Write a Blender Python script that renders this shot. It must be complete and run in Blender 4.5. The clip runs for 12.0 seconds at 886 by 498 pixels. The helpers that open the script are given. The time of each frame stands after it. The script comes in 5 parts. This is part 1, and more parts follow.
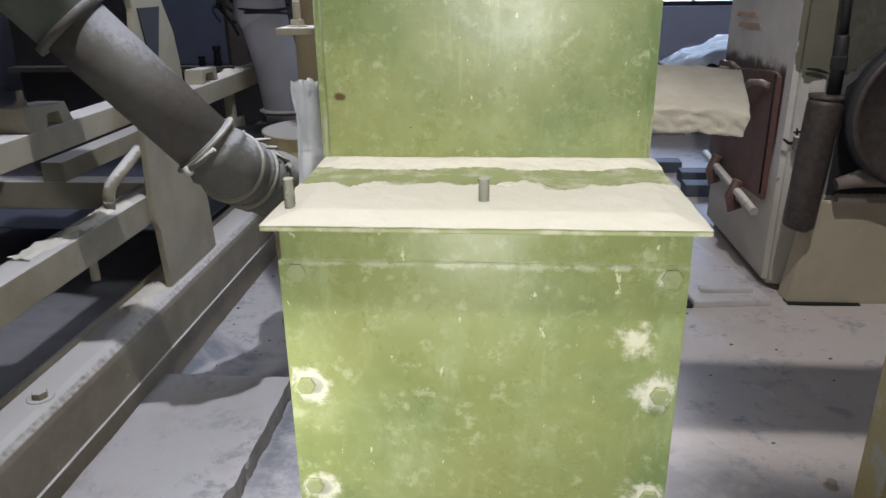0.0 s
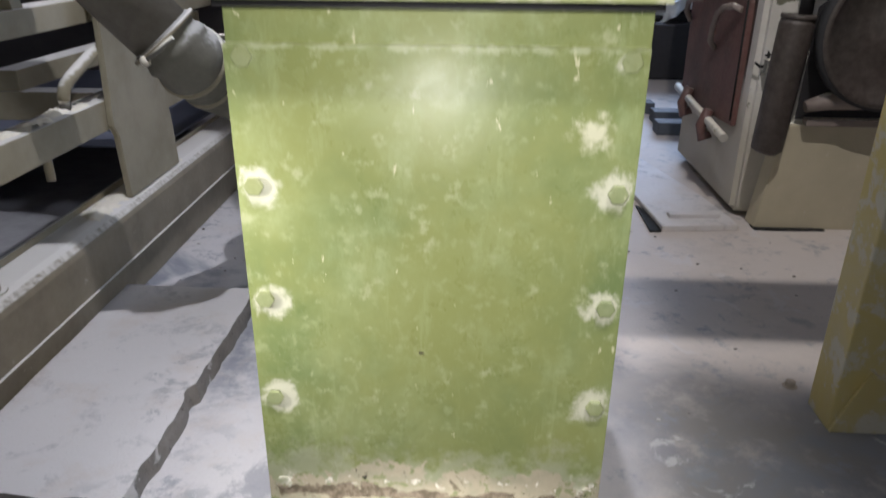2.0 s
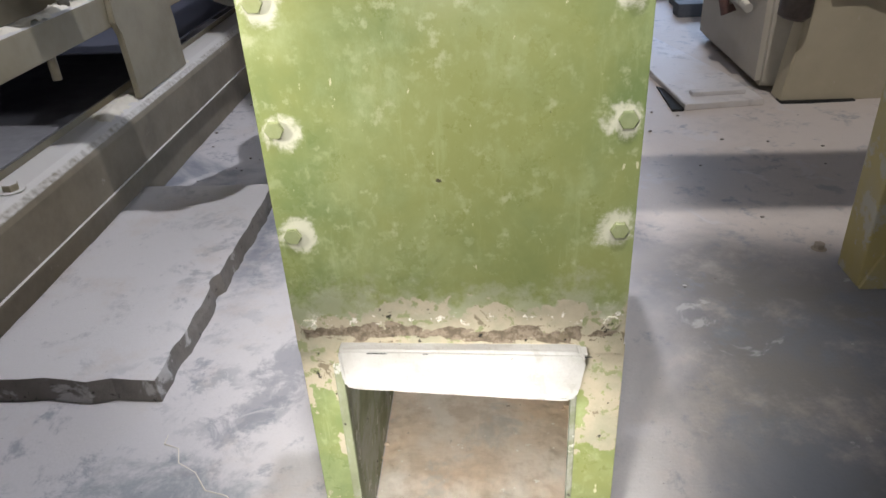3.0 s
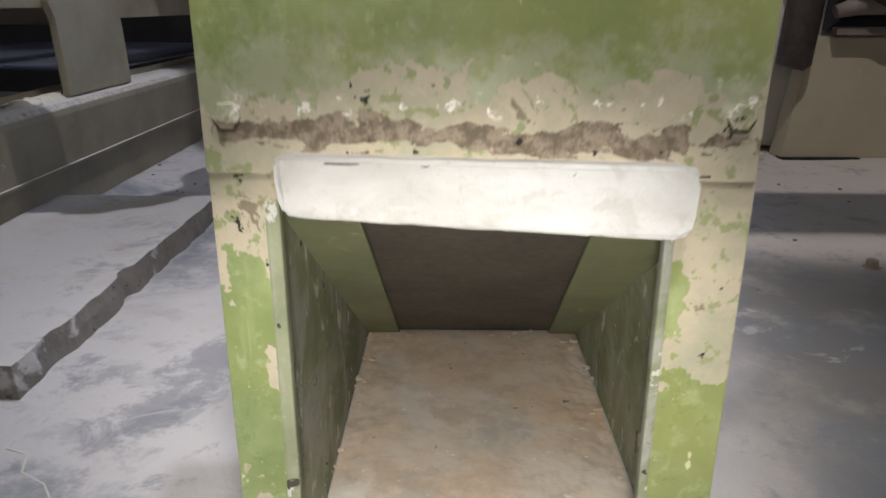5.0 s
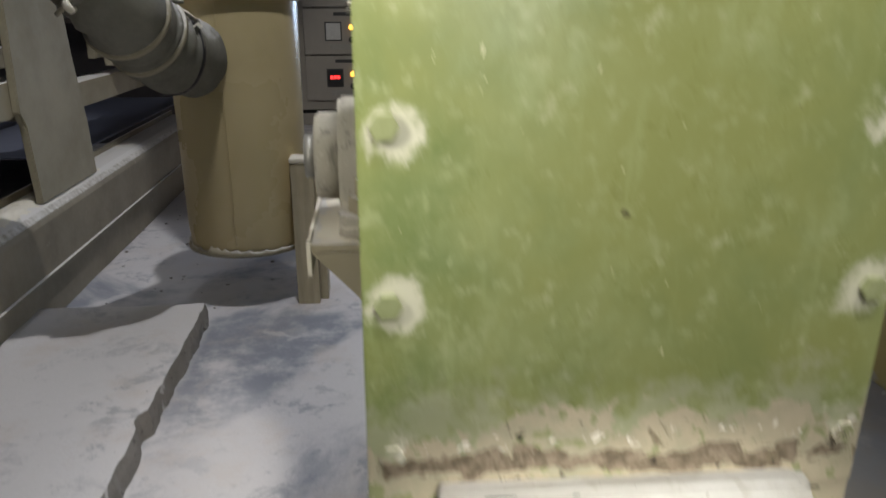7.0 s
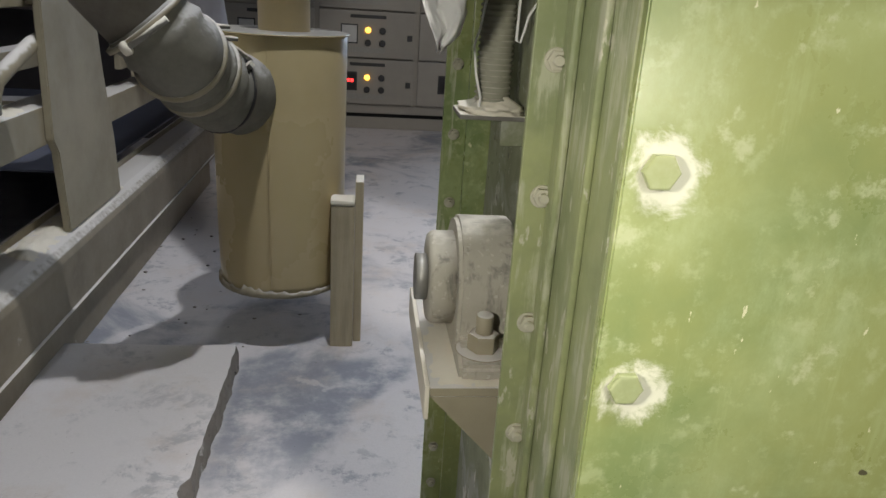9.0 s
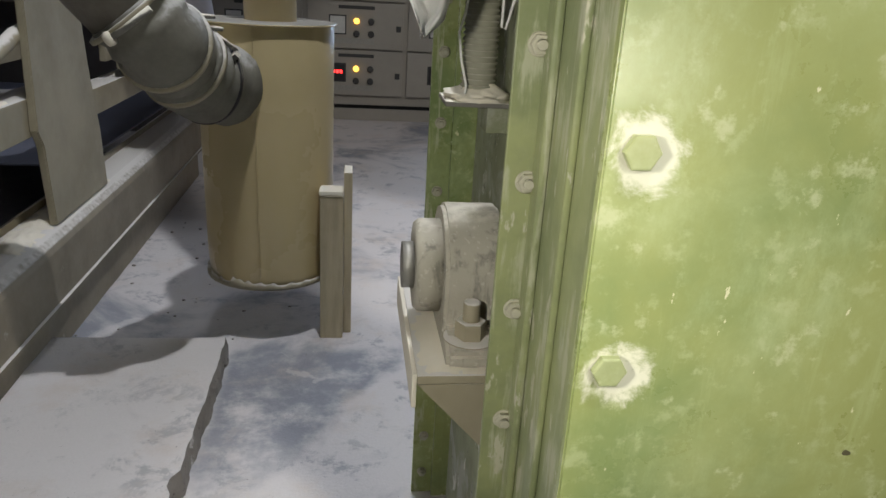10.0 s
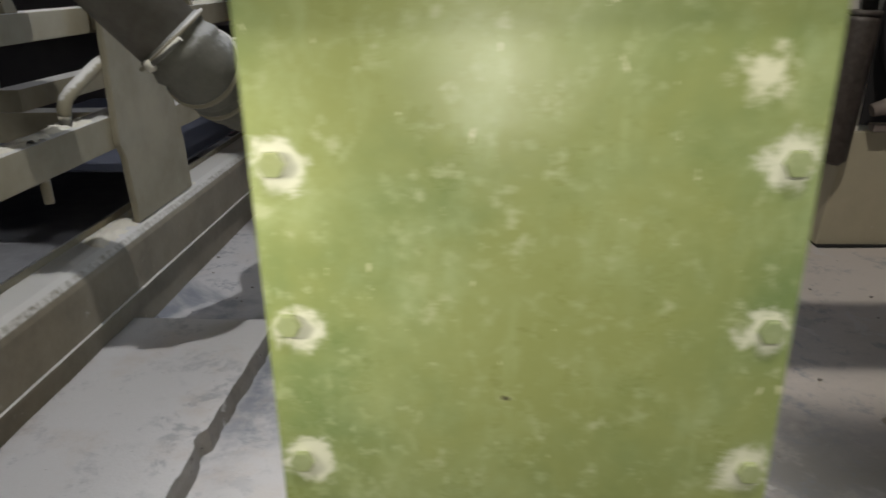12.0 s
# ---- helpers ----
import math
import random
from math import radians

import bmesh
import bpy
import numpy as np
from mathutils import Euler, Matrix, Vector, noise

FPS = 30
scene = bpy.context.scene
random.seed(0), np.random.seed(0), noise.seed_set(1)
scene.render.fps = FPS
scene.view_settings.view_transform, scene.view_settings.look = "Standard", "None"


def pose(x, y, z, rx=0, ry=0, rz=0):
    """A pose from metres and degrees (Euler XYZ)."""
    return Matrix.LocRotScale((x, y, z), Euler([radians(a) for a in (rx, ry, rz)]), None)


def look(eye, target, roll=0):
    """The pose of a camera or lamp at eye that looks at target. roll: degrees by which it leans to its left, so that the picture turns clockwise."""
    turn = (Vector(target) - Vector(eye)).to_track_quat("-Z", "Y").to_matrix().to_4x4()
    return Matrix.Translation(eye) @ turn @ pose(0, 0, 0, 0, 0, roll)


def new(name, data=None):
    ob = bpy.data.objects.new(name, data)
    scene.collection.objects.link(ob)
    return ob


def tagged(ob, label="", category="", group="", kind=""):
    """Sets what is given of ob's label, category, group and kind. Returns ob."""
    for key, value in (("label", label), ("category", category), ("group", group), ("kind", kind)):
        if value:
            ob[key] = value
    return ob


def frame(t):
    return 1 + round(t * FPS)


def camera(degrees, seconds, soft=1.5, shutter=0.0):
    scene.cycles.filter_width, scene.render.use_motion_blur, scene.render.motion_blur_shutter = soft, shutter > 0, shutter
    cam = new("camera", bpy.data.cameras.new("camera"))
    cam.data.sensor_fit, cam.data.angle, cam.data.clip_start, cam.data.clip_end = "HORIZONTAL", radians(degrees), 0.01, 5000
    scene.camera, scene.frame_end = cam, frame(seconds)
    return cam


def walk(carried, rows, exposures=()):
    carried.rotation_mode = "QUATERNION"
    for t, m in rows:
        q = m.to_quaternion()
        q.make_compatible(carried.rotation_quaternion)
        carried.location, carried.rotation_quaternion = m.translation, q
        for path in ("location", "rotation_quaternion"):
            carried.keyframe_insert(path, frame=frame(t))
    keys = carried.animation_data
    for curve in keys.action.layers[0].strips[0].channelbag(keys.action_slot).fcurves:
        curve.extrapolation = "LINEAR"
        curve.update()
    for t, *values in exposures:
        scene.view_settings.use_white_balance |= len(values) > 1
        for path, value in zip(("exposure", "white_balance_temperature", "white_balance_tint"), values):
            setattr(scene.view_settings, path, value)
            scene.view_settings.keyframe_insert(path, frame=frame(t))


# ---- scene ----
cam = camera(63.3, 12.0, shutter=0.5)
PATH = [
    (0, (0.016, 0.009, 1.162), (-0.138, 1.874, 0.457), -0.8),
    (0.5, (0.008, 0.007, 1.158), (-0.125, 1.875, 0.458), -0.4),
    (1, (0.024, -0.01, 1.149), (-0.104, 1.854, 0.434), -0.3),
    (1.5, (0.028, -0.036, 1.083), (-0.111, 1.807, 0.317), 0.4),
    (2, (0.037, -0.027, 1.006), (-0.044, 1.806, 0.21), 0.5),
    (2.5, (0.035, -0.039, 0.946), (-0.119, 1.725, 0.017), -2.5),
    (3, (0.04, -0.046, 0.91), (-0.097, 1.682, -0.087), -3.3),
    (3.5, (0.037, -0.063, 0.886), (-0.085, 1.663, -0.118), -2.2),
    (5.5, (-0.042, 0.17, 0.444), (-0.004, 2.084, -0.137), 0.8),
    (6, (-0.064, 0.162, 0.471), (0.03, 2.057, -0.161), 1.4),
    (6.5, (-0.113, 0.148, 0.581), (-0.01, 2.055, -0.012), 0.8),
    (7, (-0.178, 0.171, 0.738), (0.007, 2.057, 0.099), -0.0),
    (7.5, (-0.247, 0.248, 0.852), (-0.079, 2.125, 0.183), 2.8),
    (9.5, (-0.317, 0.284, 0.864), (-0.071, 2.15, 0.188), 3.5),
    (10, (-0.31, 0.284, 0.859), (-0.055, 2.143, 0.168), 3.4),
    (10.5, (-0.301, 0.278, 0.868), (-0.076, 2.143, 0.181), 2.5),
    (11, (-0.268, 0.269, 0.867), (-0.14, 2.134, 0.155), 1.8),
    (11.5, (-0.166, 0.19, 0.883), (-0.289, 2.065, 0.2), 0.0),
    (12, (-0.025, 0.152, 0.905), (-0.156, 2.015, 0.19), -1.1),
]
EXPOSURES = [(0.0, -0.33, 6120, 10), (2.0, -0.28, 6220, 10), (3.7, -0.36, 6400, 10), (5.3, -0.78, 6350, 10), (6.0, -0.85, 6400, 10), (6.5, -0.75, 6550, 8),
             (7.2, -0.66, 6600, 6), (9.5, -0.46, 6520, 6), (11.0, -0.54, 6550, 4), (12.0, -0.66, 6650, 4)]
walk(cam, [(t, look(eye, target, roll)) for t, eye, target, roll in PATH], EXPOSURES)

# ---- world and lights ----
world = bpy.data.worlds.new("world")
scene.world = world
world.use_nodes = True
world.node_tree.nodes["Background"].inputs["Color"].default_value = (0.5, 0.6, 1.0, 1)
world.node_tree.nodes["Background"].inputs["Strength"].default_value = 0.15


def lamp(name, kind, place, energy, colour, size=0.1, target=None, size_y=None, cone=90):
    data = bpy.data.lights.new(name, kind)
    data.energy, data.color = energy, colour
    if kind == "AREA":
        data.size = size
        if size_y:
            data.shape, data.size_y = "RECTANGLE", size_y
    else:
        data.shadow_soft_size = size
    if kind == "SPOT":
        data.spot_size, data.spot_blend = radians(cone), 0.7
    ob = new(name, data)
    ob.matrix_world = look(place, target or (place[0], place[1] + 0.001, 0))
    return ob


# Fixed spots stand in for the hand torch carried with the camera; then the shaded lamps over the two gangways, one over
# the boot, a rear fill and the window.
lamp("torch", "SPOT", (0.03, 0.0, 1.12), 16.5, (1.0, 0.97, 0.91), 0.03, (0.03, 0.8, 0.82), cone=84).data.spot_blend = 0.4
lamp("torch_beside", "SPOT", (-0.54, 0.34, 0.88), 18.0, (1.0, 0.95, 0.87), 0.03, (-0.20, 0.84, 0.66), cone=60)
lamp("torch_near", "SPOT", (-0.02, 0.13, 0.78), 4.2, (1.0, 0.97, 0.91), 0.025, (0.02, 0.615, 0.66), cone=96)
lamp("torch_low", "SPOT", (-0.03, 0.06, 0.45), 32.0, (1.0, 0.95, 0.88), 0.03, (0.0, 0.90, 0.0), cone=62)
lamp("work_lamp", "SPOT", (-0.21, 1.45, 3.0), 200, (0.93, 0.93, 1.0), 0.03, (-1.02, 1.75, 0.0), cone=63).data.spot_blend = 0.25
# Added soft fill for the rear pipe and panel; no fixture is seen.
lamp("rear_fill_light", "AREA", (-0.7, 2.1, 3.85), 18, (0.84, 0.87, 1.0), 0.15, size_y=1.4)
lamp("gangway_lamp", "SPOT", (0.50, 0.95, 3.3), 230, (1.0, 0.93, 0.87), 0.012, (1.15, 3.55, 0.0), cone=60).data.spot_blend = 0.22
lamp("boot_lamp", "SPOT", (0.16, -0.25, 3.3), 255, (1.0, 0.96, 0.91), 0.08, (0.08, 0.70, 0.95), cone=26).data.spot_blend = 0.8
lamp("window_light", "AREA", (2.2, 7.9, 1.7), 54, (0.55, 0.7, 1.0), 2.0, target=(1.3, 4.6, 0.0), size_y=1.3).data.spread = radians(95)

# ---- materials ----


class Nodes:
    """A small writer of node trees."""

    def __init__(self, name):
        self.mat = bpy.data.materials.new(name)
        self.mat.use_nodes = True
        self.tree = self.mat.node_tree
        self.bsdf = self.tree.nodes["Principled BSDF"]
        self.coord = self.tree.nodes.new("ShaderNodeTexCoord").outputs["Object"]

    def put(self, socket, value):
        if isinstance(value, bpy.types.NodeSocket):
            self.tree.links.new(value, socket)
        elif isinstance(value, tuple) and len(value) == 3 and socket.type == "RGBA":
            socket.default_value = (*value, 1)
        else:
            socket.default_value = value

    def node(self, kind, **inputs):
        n = self.tree.nodes.new(kind)
        for key, value in inputs.items():
            self.put(n.inputs[key.replace("_", " ")], value)
        return n

    def noise(self, scale, detail=4.0, rough=0.6, where=None, distort=0.0):
        n = self.node("ShaderNodeTexNoise", Vector=where or self.coord, Scale=scale, Detail=detail, Roughness=rough, Distortion=distort)
        return n.outputs["Fac"]

    def math(self, op, a, b=0.0, c=0.0, clamp=False):
        n = self.tree.nodes.new("ShaderNodeMath")
        n.operation, n.use_clamp = op, clamp
        for socket, value in zip(n.inputs, (a, b, c)):
            self.put(socket, value)
        return n.outputs[0]

    def step(self, value, low, high):
        n = self.tree.nodes.new("ShaderNodeMapRange")
        n.interpolation_type = "SMOOTHSTEP"
        for key, v in (("Value", value), ("From Min", low), ("From Max", high)):
            self.put(n.inputs[key], v)
        return n.outputs[0]

    def mix(self, fac, a, b):
        n = self.tree.nodes.new("ShaderNodeMix")
        n.data_type = "RGBA"
        self.put(n.inputs[0], fac)
        self.put(n.inputs[6], a)
        self.put(n.inputs[7], b)
        return n.outputs[2]

    def axes(self, where=None):
        n = self.node("ShaderNodeSeparateXYZ", Vector=where or self.coord)
        return n.outputs[0], n.outputs[1], n.outputs[2]

    def up(self):
        g = self.tree.nodes.new("ShaderNodeNewGeometry")
        return self.axes(g.outputs["Normal"])[2]

    def scaled(self, x, y, z):
        return self.node("ShaderNodeMapping", Vector=self.coord, Scale=(x, y, z)).outputs[0]

    def done(self, colour, rough=0.6, bump=None, strength=0.3, metal=0.0, depth=0.002, spec=0.5):
        self.put(self.bsdf.inputs["Base Color"], colour)
        self.put(self.bsdf.inputs["Roughness"], rough)
        self.put(self.bsdf.inputs["Metallic"], metal)
        self.put(self.bsdf.inputs["Specular IOR Level"], spec)
        if bump is not None:
            b = self.node("ShaderNodeBump", Height=bump, Strength=strength, Distance=depth)
            self.put(self.bsdf.inputs["Normal"], b.outputs[0])
        return self.mat


FLOUR = (0.80, 0.755, 0.65)


def dusted(n, colour, low=0.35, high=None, dust=FLOUR):
    """Flour that has settled on what faces up."""
    ragged = n.math("ADD", n.up(), n.math("MULTIPLY", n.math("SUBTRACT", n.noise(60, 4), 0.5), 0.7))
    return n.mix(n.step(ragged, low, high or low + 0.4), colour, dust)


DULL = (0.56, 0.52, 0.44)


def painted(name, colour, dark, rough=0.45, dust=True, wear=0.62, worn=DULL, scale=14, metal=0.0, low=0.35, settled=FLOUR):
    n = Nodes(name)
    big, small = n.noise(scale * 0.35, 5), n.noise(scale * 5, 5)
    c = n.mix(n.step(big, 0.35, 0.7), colour, dark)
    c = n.mix(n.math("MULTIPLY", n.step(n.noise(scale * 1.6, 8, 0.72), wear, wear + 0.08), 0.85), c, worn)
    c = n.mix(n.math("MULTIPLY", small, 0.18), c, DULL)
    if dust:
        c = dusted(n, c, low, None, settled)
    return n.done(c, n.math("ADD", n.math("MULTIPLY", big, 0.3), rough - 0.1), small, 0.25, metal, 0.0015)


def green_paint(name="green_enamel", plate=True, dust=True):
    """Green enamel with a dusty bloom; on the plates, flour round the bolts, bare filler and rust along the foot."""
    n = Nodes(name)
    x, y, z = n.axes()
    c = n.mix(n.step(n.noise(4.2, 6, 0.62), 0.36, 0.66), (0.295, 0.318, 0.115), (0.185, 0.242, 0.095))
    c = n.mix(n.math("MULTIPLY", n.step(n.noise(9, 7, 0.68, distort=0.4), 0.40, 0.80), 0.6), c, (0.40, 0.445, 0.22))
    c = n.mix(n.math("MULTIPLY", n.step(n.noise(16, 7, 0.75, n.scaled(1, 1, 0.55)), 0.50, 0.74), 0.38), c, (0.47, 0.53, 0.30))
    streaks = n.noise(1.0, 6, 0.7, n.scaled(60, 60, 7))
    c = n.mix(n.math("MULTIPLY", n.step(streaks, 0.56, 0.72), 0.28), c, (0.46, 0.51, 0.27))
    c = n.mix(n.step(n.noise(1.0, 4, 0.65, n.scaled(75, 75, 38)), 0.675, 0.70), c, (0.62, 0.60, 0.38))
    c = n.mix(n.math("MULTIPLY", n.step(n.noise(38, 6, 0.65), 0.60, 0.70), 0.5), c, (0.56, 0.57, 0.36))
    c = n.mix(n.step(n.noise(55, 2, 0.5), 0.775, 0.785), c, (0.10, 0.09, 0.05))
    c = n.mix(n.math("MULTIPLY", n.step(n.noise(64, 5, 0.65), 0.54, 0.70), 0.34), c, (0.50, 0.53, 0.31))
    wear = 0.0
    if plate:
        front = n.math("LESS_THAN", y, 0.63)
        # flour that leaked out round the bolts
        row = n.math("PINGPONG", n.math("SUBTRACT", z, 0.429), 0.0597)
        dx = n.math("SUBTRACT", n.math("ABSOLUTE", x), 0.165)
        away = n.math("SQRT", n.math("ADD", n.math("MULTIPLY", dx, dx), n.math("MULTIPLY", row, row)))
        away = n.math("ADD", away, n.math("MULTIPLY", n.math("SUBTRACT", n.noise(30, 9, 0.74, distort=0.3), 0.5), 0.078))
        away = n.math("ADD", away, n.math("MULTIPLY", n.step(z, 0.84, 0.88), 0.012))
        ring = n.math("MULTIPLY", n.math("SUBTRACT", 1.0, n.step(away, 0.009, 0.0225)), n.math("MULTIPLY", front, n.math("GREATER_THAN", z, 0.395)))
        c = n.mix(n.math("MULTIPLY", ring, 0.9), c, (0.70, 0.68, 0.54))
        # a scuff by the upper right bolt and the floury seam of the plate
        sx, sz = n.math("SUBTRACT", x, 0.143), n.math("SUBTRACT", z, 0.845)
        scuff = n.math("SQRT", n.math("ADD", n.math("MULTIPLY", sx, sx), n.math("MULTIPLY", sz, sz)))
        scuff = n.math("ADD", scuff, n.math("MULTIPLY", n.math("SUBTRACT", n.noise(60, 7, 0.65), 0.5), 0.065))
        c = n.mix(n.math("MULTIPLY", n.math("SUBTRACT", 1.0, n.step(scuff, 0.006, 0.022)), front), c, (0.68, 0.66, 0.47))
        seam = n.math("ADD", n.math("ABSOLUTE", n.math("SUBTRACT", z, 0.917)), n.math("MULTIPLY", n.math("SUBTRACT", n.noise(50, 6, 0.7), 0.46), 0.03))
        c = n.mix(n.math("MULTIPLY", n.math("SUBTRACT", 1.0, n.step(seam, 0.000, 0.005)), n.math("MULTIPLY", front, 0.6)), c, (0.58, 0.60, 0.40))
        # filler that spreads from the clean-out slide, patchy further off
        far = n.math("MULTIPLY", n.math("ABSOLUTE", n.math("SUBTRACT", z, 0.410)), 4.6)
        blobs = n.math("ADD", n.math("MULTIPLY", n.noise(19, 3, 0.5, distort=0.5), 0.72), n.math("MULTIPLY", n.noise(70, 5, 0.6), 0.28))
        filler = n.step(n.math("SUBTRACT", n.math("ADD", blobs, 0.19), far), 0.49, 0.503)
        drips = n.math("ADD", n.math("MULTIPLY", n.noise(1.0, 4, 0.55, n.scaled(26, 26, 10)), 0.7), n.math("MULTIPLY", n.noise(80, 5, 0.6), 0.3))
        leg = n.math("SUBTRACT", drips, n.math("MULTIPLY", n.math("SUBTRACT", 0.37, z), 0.95))
        low = n.math("MULTIPLY", n.math("LESS_THAN", z, 0.40), n.step(leg, 0.423, 0.435))
        filler = n.math("MULTIPLY", n.math("MAXIMUM", filler, low), n.math("LESS_THAN", y, 0.66))
        smear = n.step(n.math("SUBTRACT", n.math("ADD", n.noise(30, 7, 0.7), 0.30), far), 0.42, 0.62)
        smear = n.math("MULTIPLY", n.math("MULTIPLY", smear, 0.6), n.math("LESS_THAN", y, 0.66))
        c = n.mix(smear, c, (0.44, 0.44, 0.32))
        c = n.mix(filler, c, n.mix(n.noise(40, 5, 0.7), (0.60, 0.53, 0.40), (0.42, 0.36, 0.25)))
        grime = n.step(n.noise(15, 6, 0.65), 0.42, 0.68)
        c = n.mix(n.math("MULTIPLY", n.math("MULTIPLY", filler, grime), 0.68), c, (0.31, 0.31, 0.215))
        flakes = n.step(n.noise(66, 6, 0.65), 0.575, 0.595)
        c = n.mix(n.math("MULTIPLY", n.math("MULTIPLY", filler, flakes), 0.85), c, (0.27, 0.30, 0.14))
        band = n.math("MULTIPLY", n.math("ABSOLUTE", n.math("SUBTRACT", z, n.math("ADD", n.math("ADD", 0.407, n.math("MULTIPLY", n.noise(9, 4, 0.6), 0.022)), n.math("MULTIPLY", x, -0.032)))), 13.0)
        streak = n.math("ADD", n.math("MULTIPLY", n.noise(1.0, 5, 0.6, n.scaled(16, 16, 45), 0.6), 0.75), n.math("MULTIPLY", n.noise(85, 5, 0.6), 0.25))
        ends = n.math("MULTIPLY", n.step(n.math("ABSOLUTE", x), 0.115, 0.17), 0.09)
        rust = n.step(n.math("SUBTRACT", n.math("SUBTRACT", n.math("ADD", streak, 0.122), band), ends), 0.492, 0.506)
        rust = n.math("MULTIPLY", n.math("MULTIPLY", rust, front), n.math("LESS_THAN", n.math("ABSOLUTE", x), 0.178))
        c = n.mix(rust, c, n.mix(n.step(n.noise(70, 7, 0.75), 0.42, 0.58), (0.15, 0.118, 0.08), (0.31, 0.25, 0.185)))
        scabs = n.math("MULTIPLY", n.math("MULTIPLY", n.step(n.noise(21, 6, 0.65, distort=0.6), 0.63, 0.642), filler), front)
        c = n.mix(n.math("MULTIPLY", scabs, 0.9), c, n.mix(n.noise(60, 5, 0.7), (0.17, 0.13, 0.085), (0.27, 0.23, 0.15)))
        crumbs = n.math("MULTIPLY", n.step(n.noise(1.0, 5, 0.65, n.scaled(70, 70, 90)), 0.60, 0.62), n.math("SUBTRACT", 1.0, n.step(n.math("ABSOLUTE", n.math("SUBTRACT", z, 0.437)), 0.004, 0.011)))
        c = n.mix(n.math("MULTIPLY", crumbs, front), c, (0.84, 0.80, 0.72))
        # small black holes where the sheet has rusted through
        c = n.mix(n.math("MULTIPLY", n.step(n.noise(56, 6, 0.68), 0.645, 0.66), filler), c, (0.02, 0.017, 0.013))
        wear = n.math("MAXIMUM", n.math("MAXIMUM", filler, rust), n.math("MULTIPLY", ring, 0.8))
        # the side plates are rubbed pale in upright streaks
        rub = n.step(n.noise(1.0, 7, 0.7, n.scaled(60, 60, 9), 0.3), 0.52, 0.62)
        c = n.mix(n.math("MULTIPLY", n.math("MULTIPLY", rub, n.math("GREATER_THAN", n.math("ABSOLUTE", x), 0.1815)), n.math("MULTIPLY", n.math("GREATER_THAN", y, 0.622), 0.62)), c, (0.50, 0.50, 0.37))
        bx, bz = n.math("MULTIPLY", n.math("ADD", x, 0.167), 0.75), n.math("SUBTRACT", z, 1.037)
        chip = n.math("SQRT", n.math("ADD", n.math("MULTIPLY", bx, bx), n.math("MULTIPLY", bz, bz)))
        chip = n.math("MULTIPLY", n.math("SUBTRACT", 1.0, n.step(n.math("ADD", chip, n.math("MULTIPLY", n.math("SUBTRACT", n.noise(90, 4), 0.5), 0.006)), 0.003, 0.006)), n.math("GREATER_THAN", y, 0.8))
        c = n.mix(chip, c, (0.13, 0.09, 0.04))
    if dust:
        c = dusted(n, c, 0.5, 0.85)
    if not plate:
        c = n.mix(n.math("MULTIPLY", n.noise(90, 5, 0.7), 0.5), c, (0.52, 0.52, 0.36))
    rough = n.math("ADD", n.math("MULTIPLY", n.noise(14, 6, 0.7), 0.34), n.math("ADD", 0.13, n.math("MULTIPLY", wear, 0.45)))
    relief = n.math("ADD", n.math("MULTIPLY", n.noise(6, 3), 1.0), n.math("MULTIPLY", n.noise(110, 4), 0.14))
    relief = n.math("SUBTRACT", relief, n.math("MULTIPLY", wear, 0.22))
    return n.done(c, rough, relief, 0.28, 0, 0.004, 0.4)


def rim_green():
    """Green enamel under a dull film of flour, thicker in drifts."""
    n = Nodes("floury_green")
    c = n.mix(n.noise(20, 6, 0.65), (0.30, 0.33, 0.14), (0.40, 0.42, 0.22))
    film = n.step(n.noise(34, 7, 0.7), 0.46, 0.66)
    c = n.mix(n.math("MULTIPLY", film, 0.7), c, (0.62, 0.60, 0.45))
    return n.done(c, 0.85, n.noise(90, 5), 0.3, 0, 0.002, 0.2)


def rubbed_green():
    """Dark green enamel rubbed to pale dust in upright streaks and patches."""
    n = Nodes("rubbed_green")
    c = n.mix(n.step(n.noise(9, 6, 0.65), 0.35, 0.65), (0.32, 0.35, 0.155), (0.20, 0.235, 0.105))
    streak = n.math("ADD", n.math("MULTIPLY", n.noise(1.0, 7, 0.7, n.scaled(70, 70, 8), 0.4), 0.6), n.math("MULTIPLY", n.noise(12, 5, 0.6), 0.4))
    c = n.mix(n.math("MULTIPLY", n.step(streak, 0.50, 0.60), 0.7), c, (0.52, 0.52, 0.38))
    c = n.mix(n.math("MULTIPLY", n.step(n.noise(1.0, 6, 0.65, n.scaled(55, 55, 20)), 0.60, 0.64), 0.85), c, (0.58, 0.56, 0.44))
    c = n.mix(n.math("MULTIPLY", n.noise(95, 5, 0.7), 0.35), c, (0.36, 0.36, 0.26))
    return n.done(c, n.math("ADD", n.math("MULTIPLY", streak, 0.4), 0.25), n.math("ADD", streak, n.math("MULTIPLY", n.noise(120, 4), 0.2)), 0.3, 0, 0.002, 0.4)


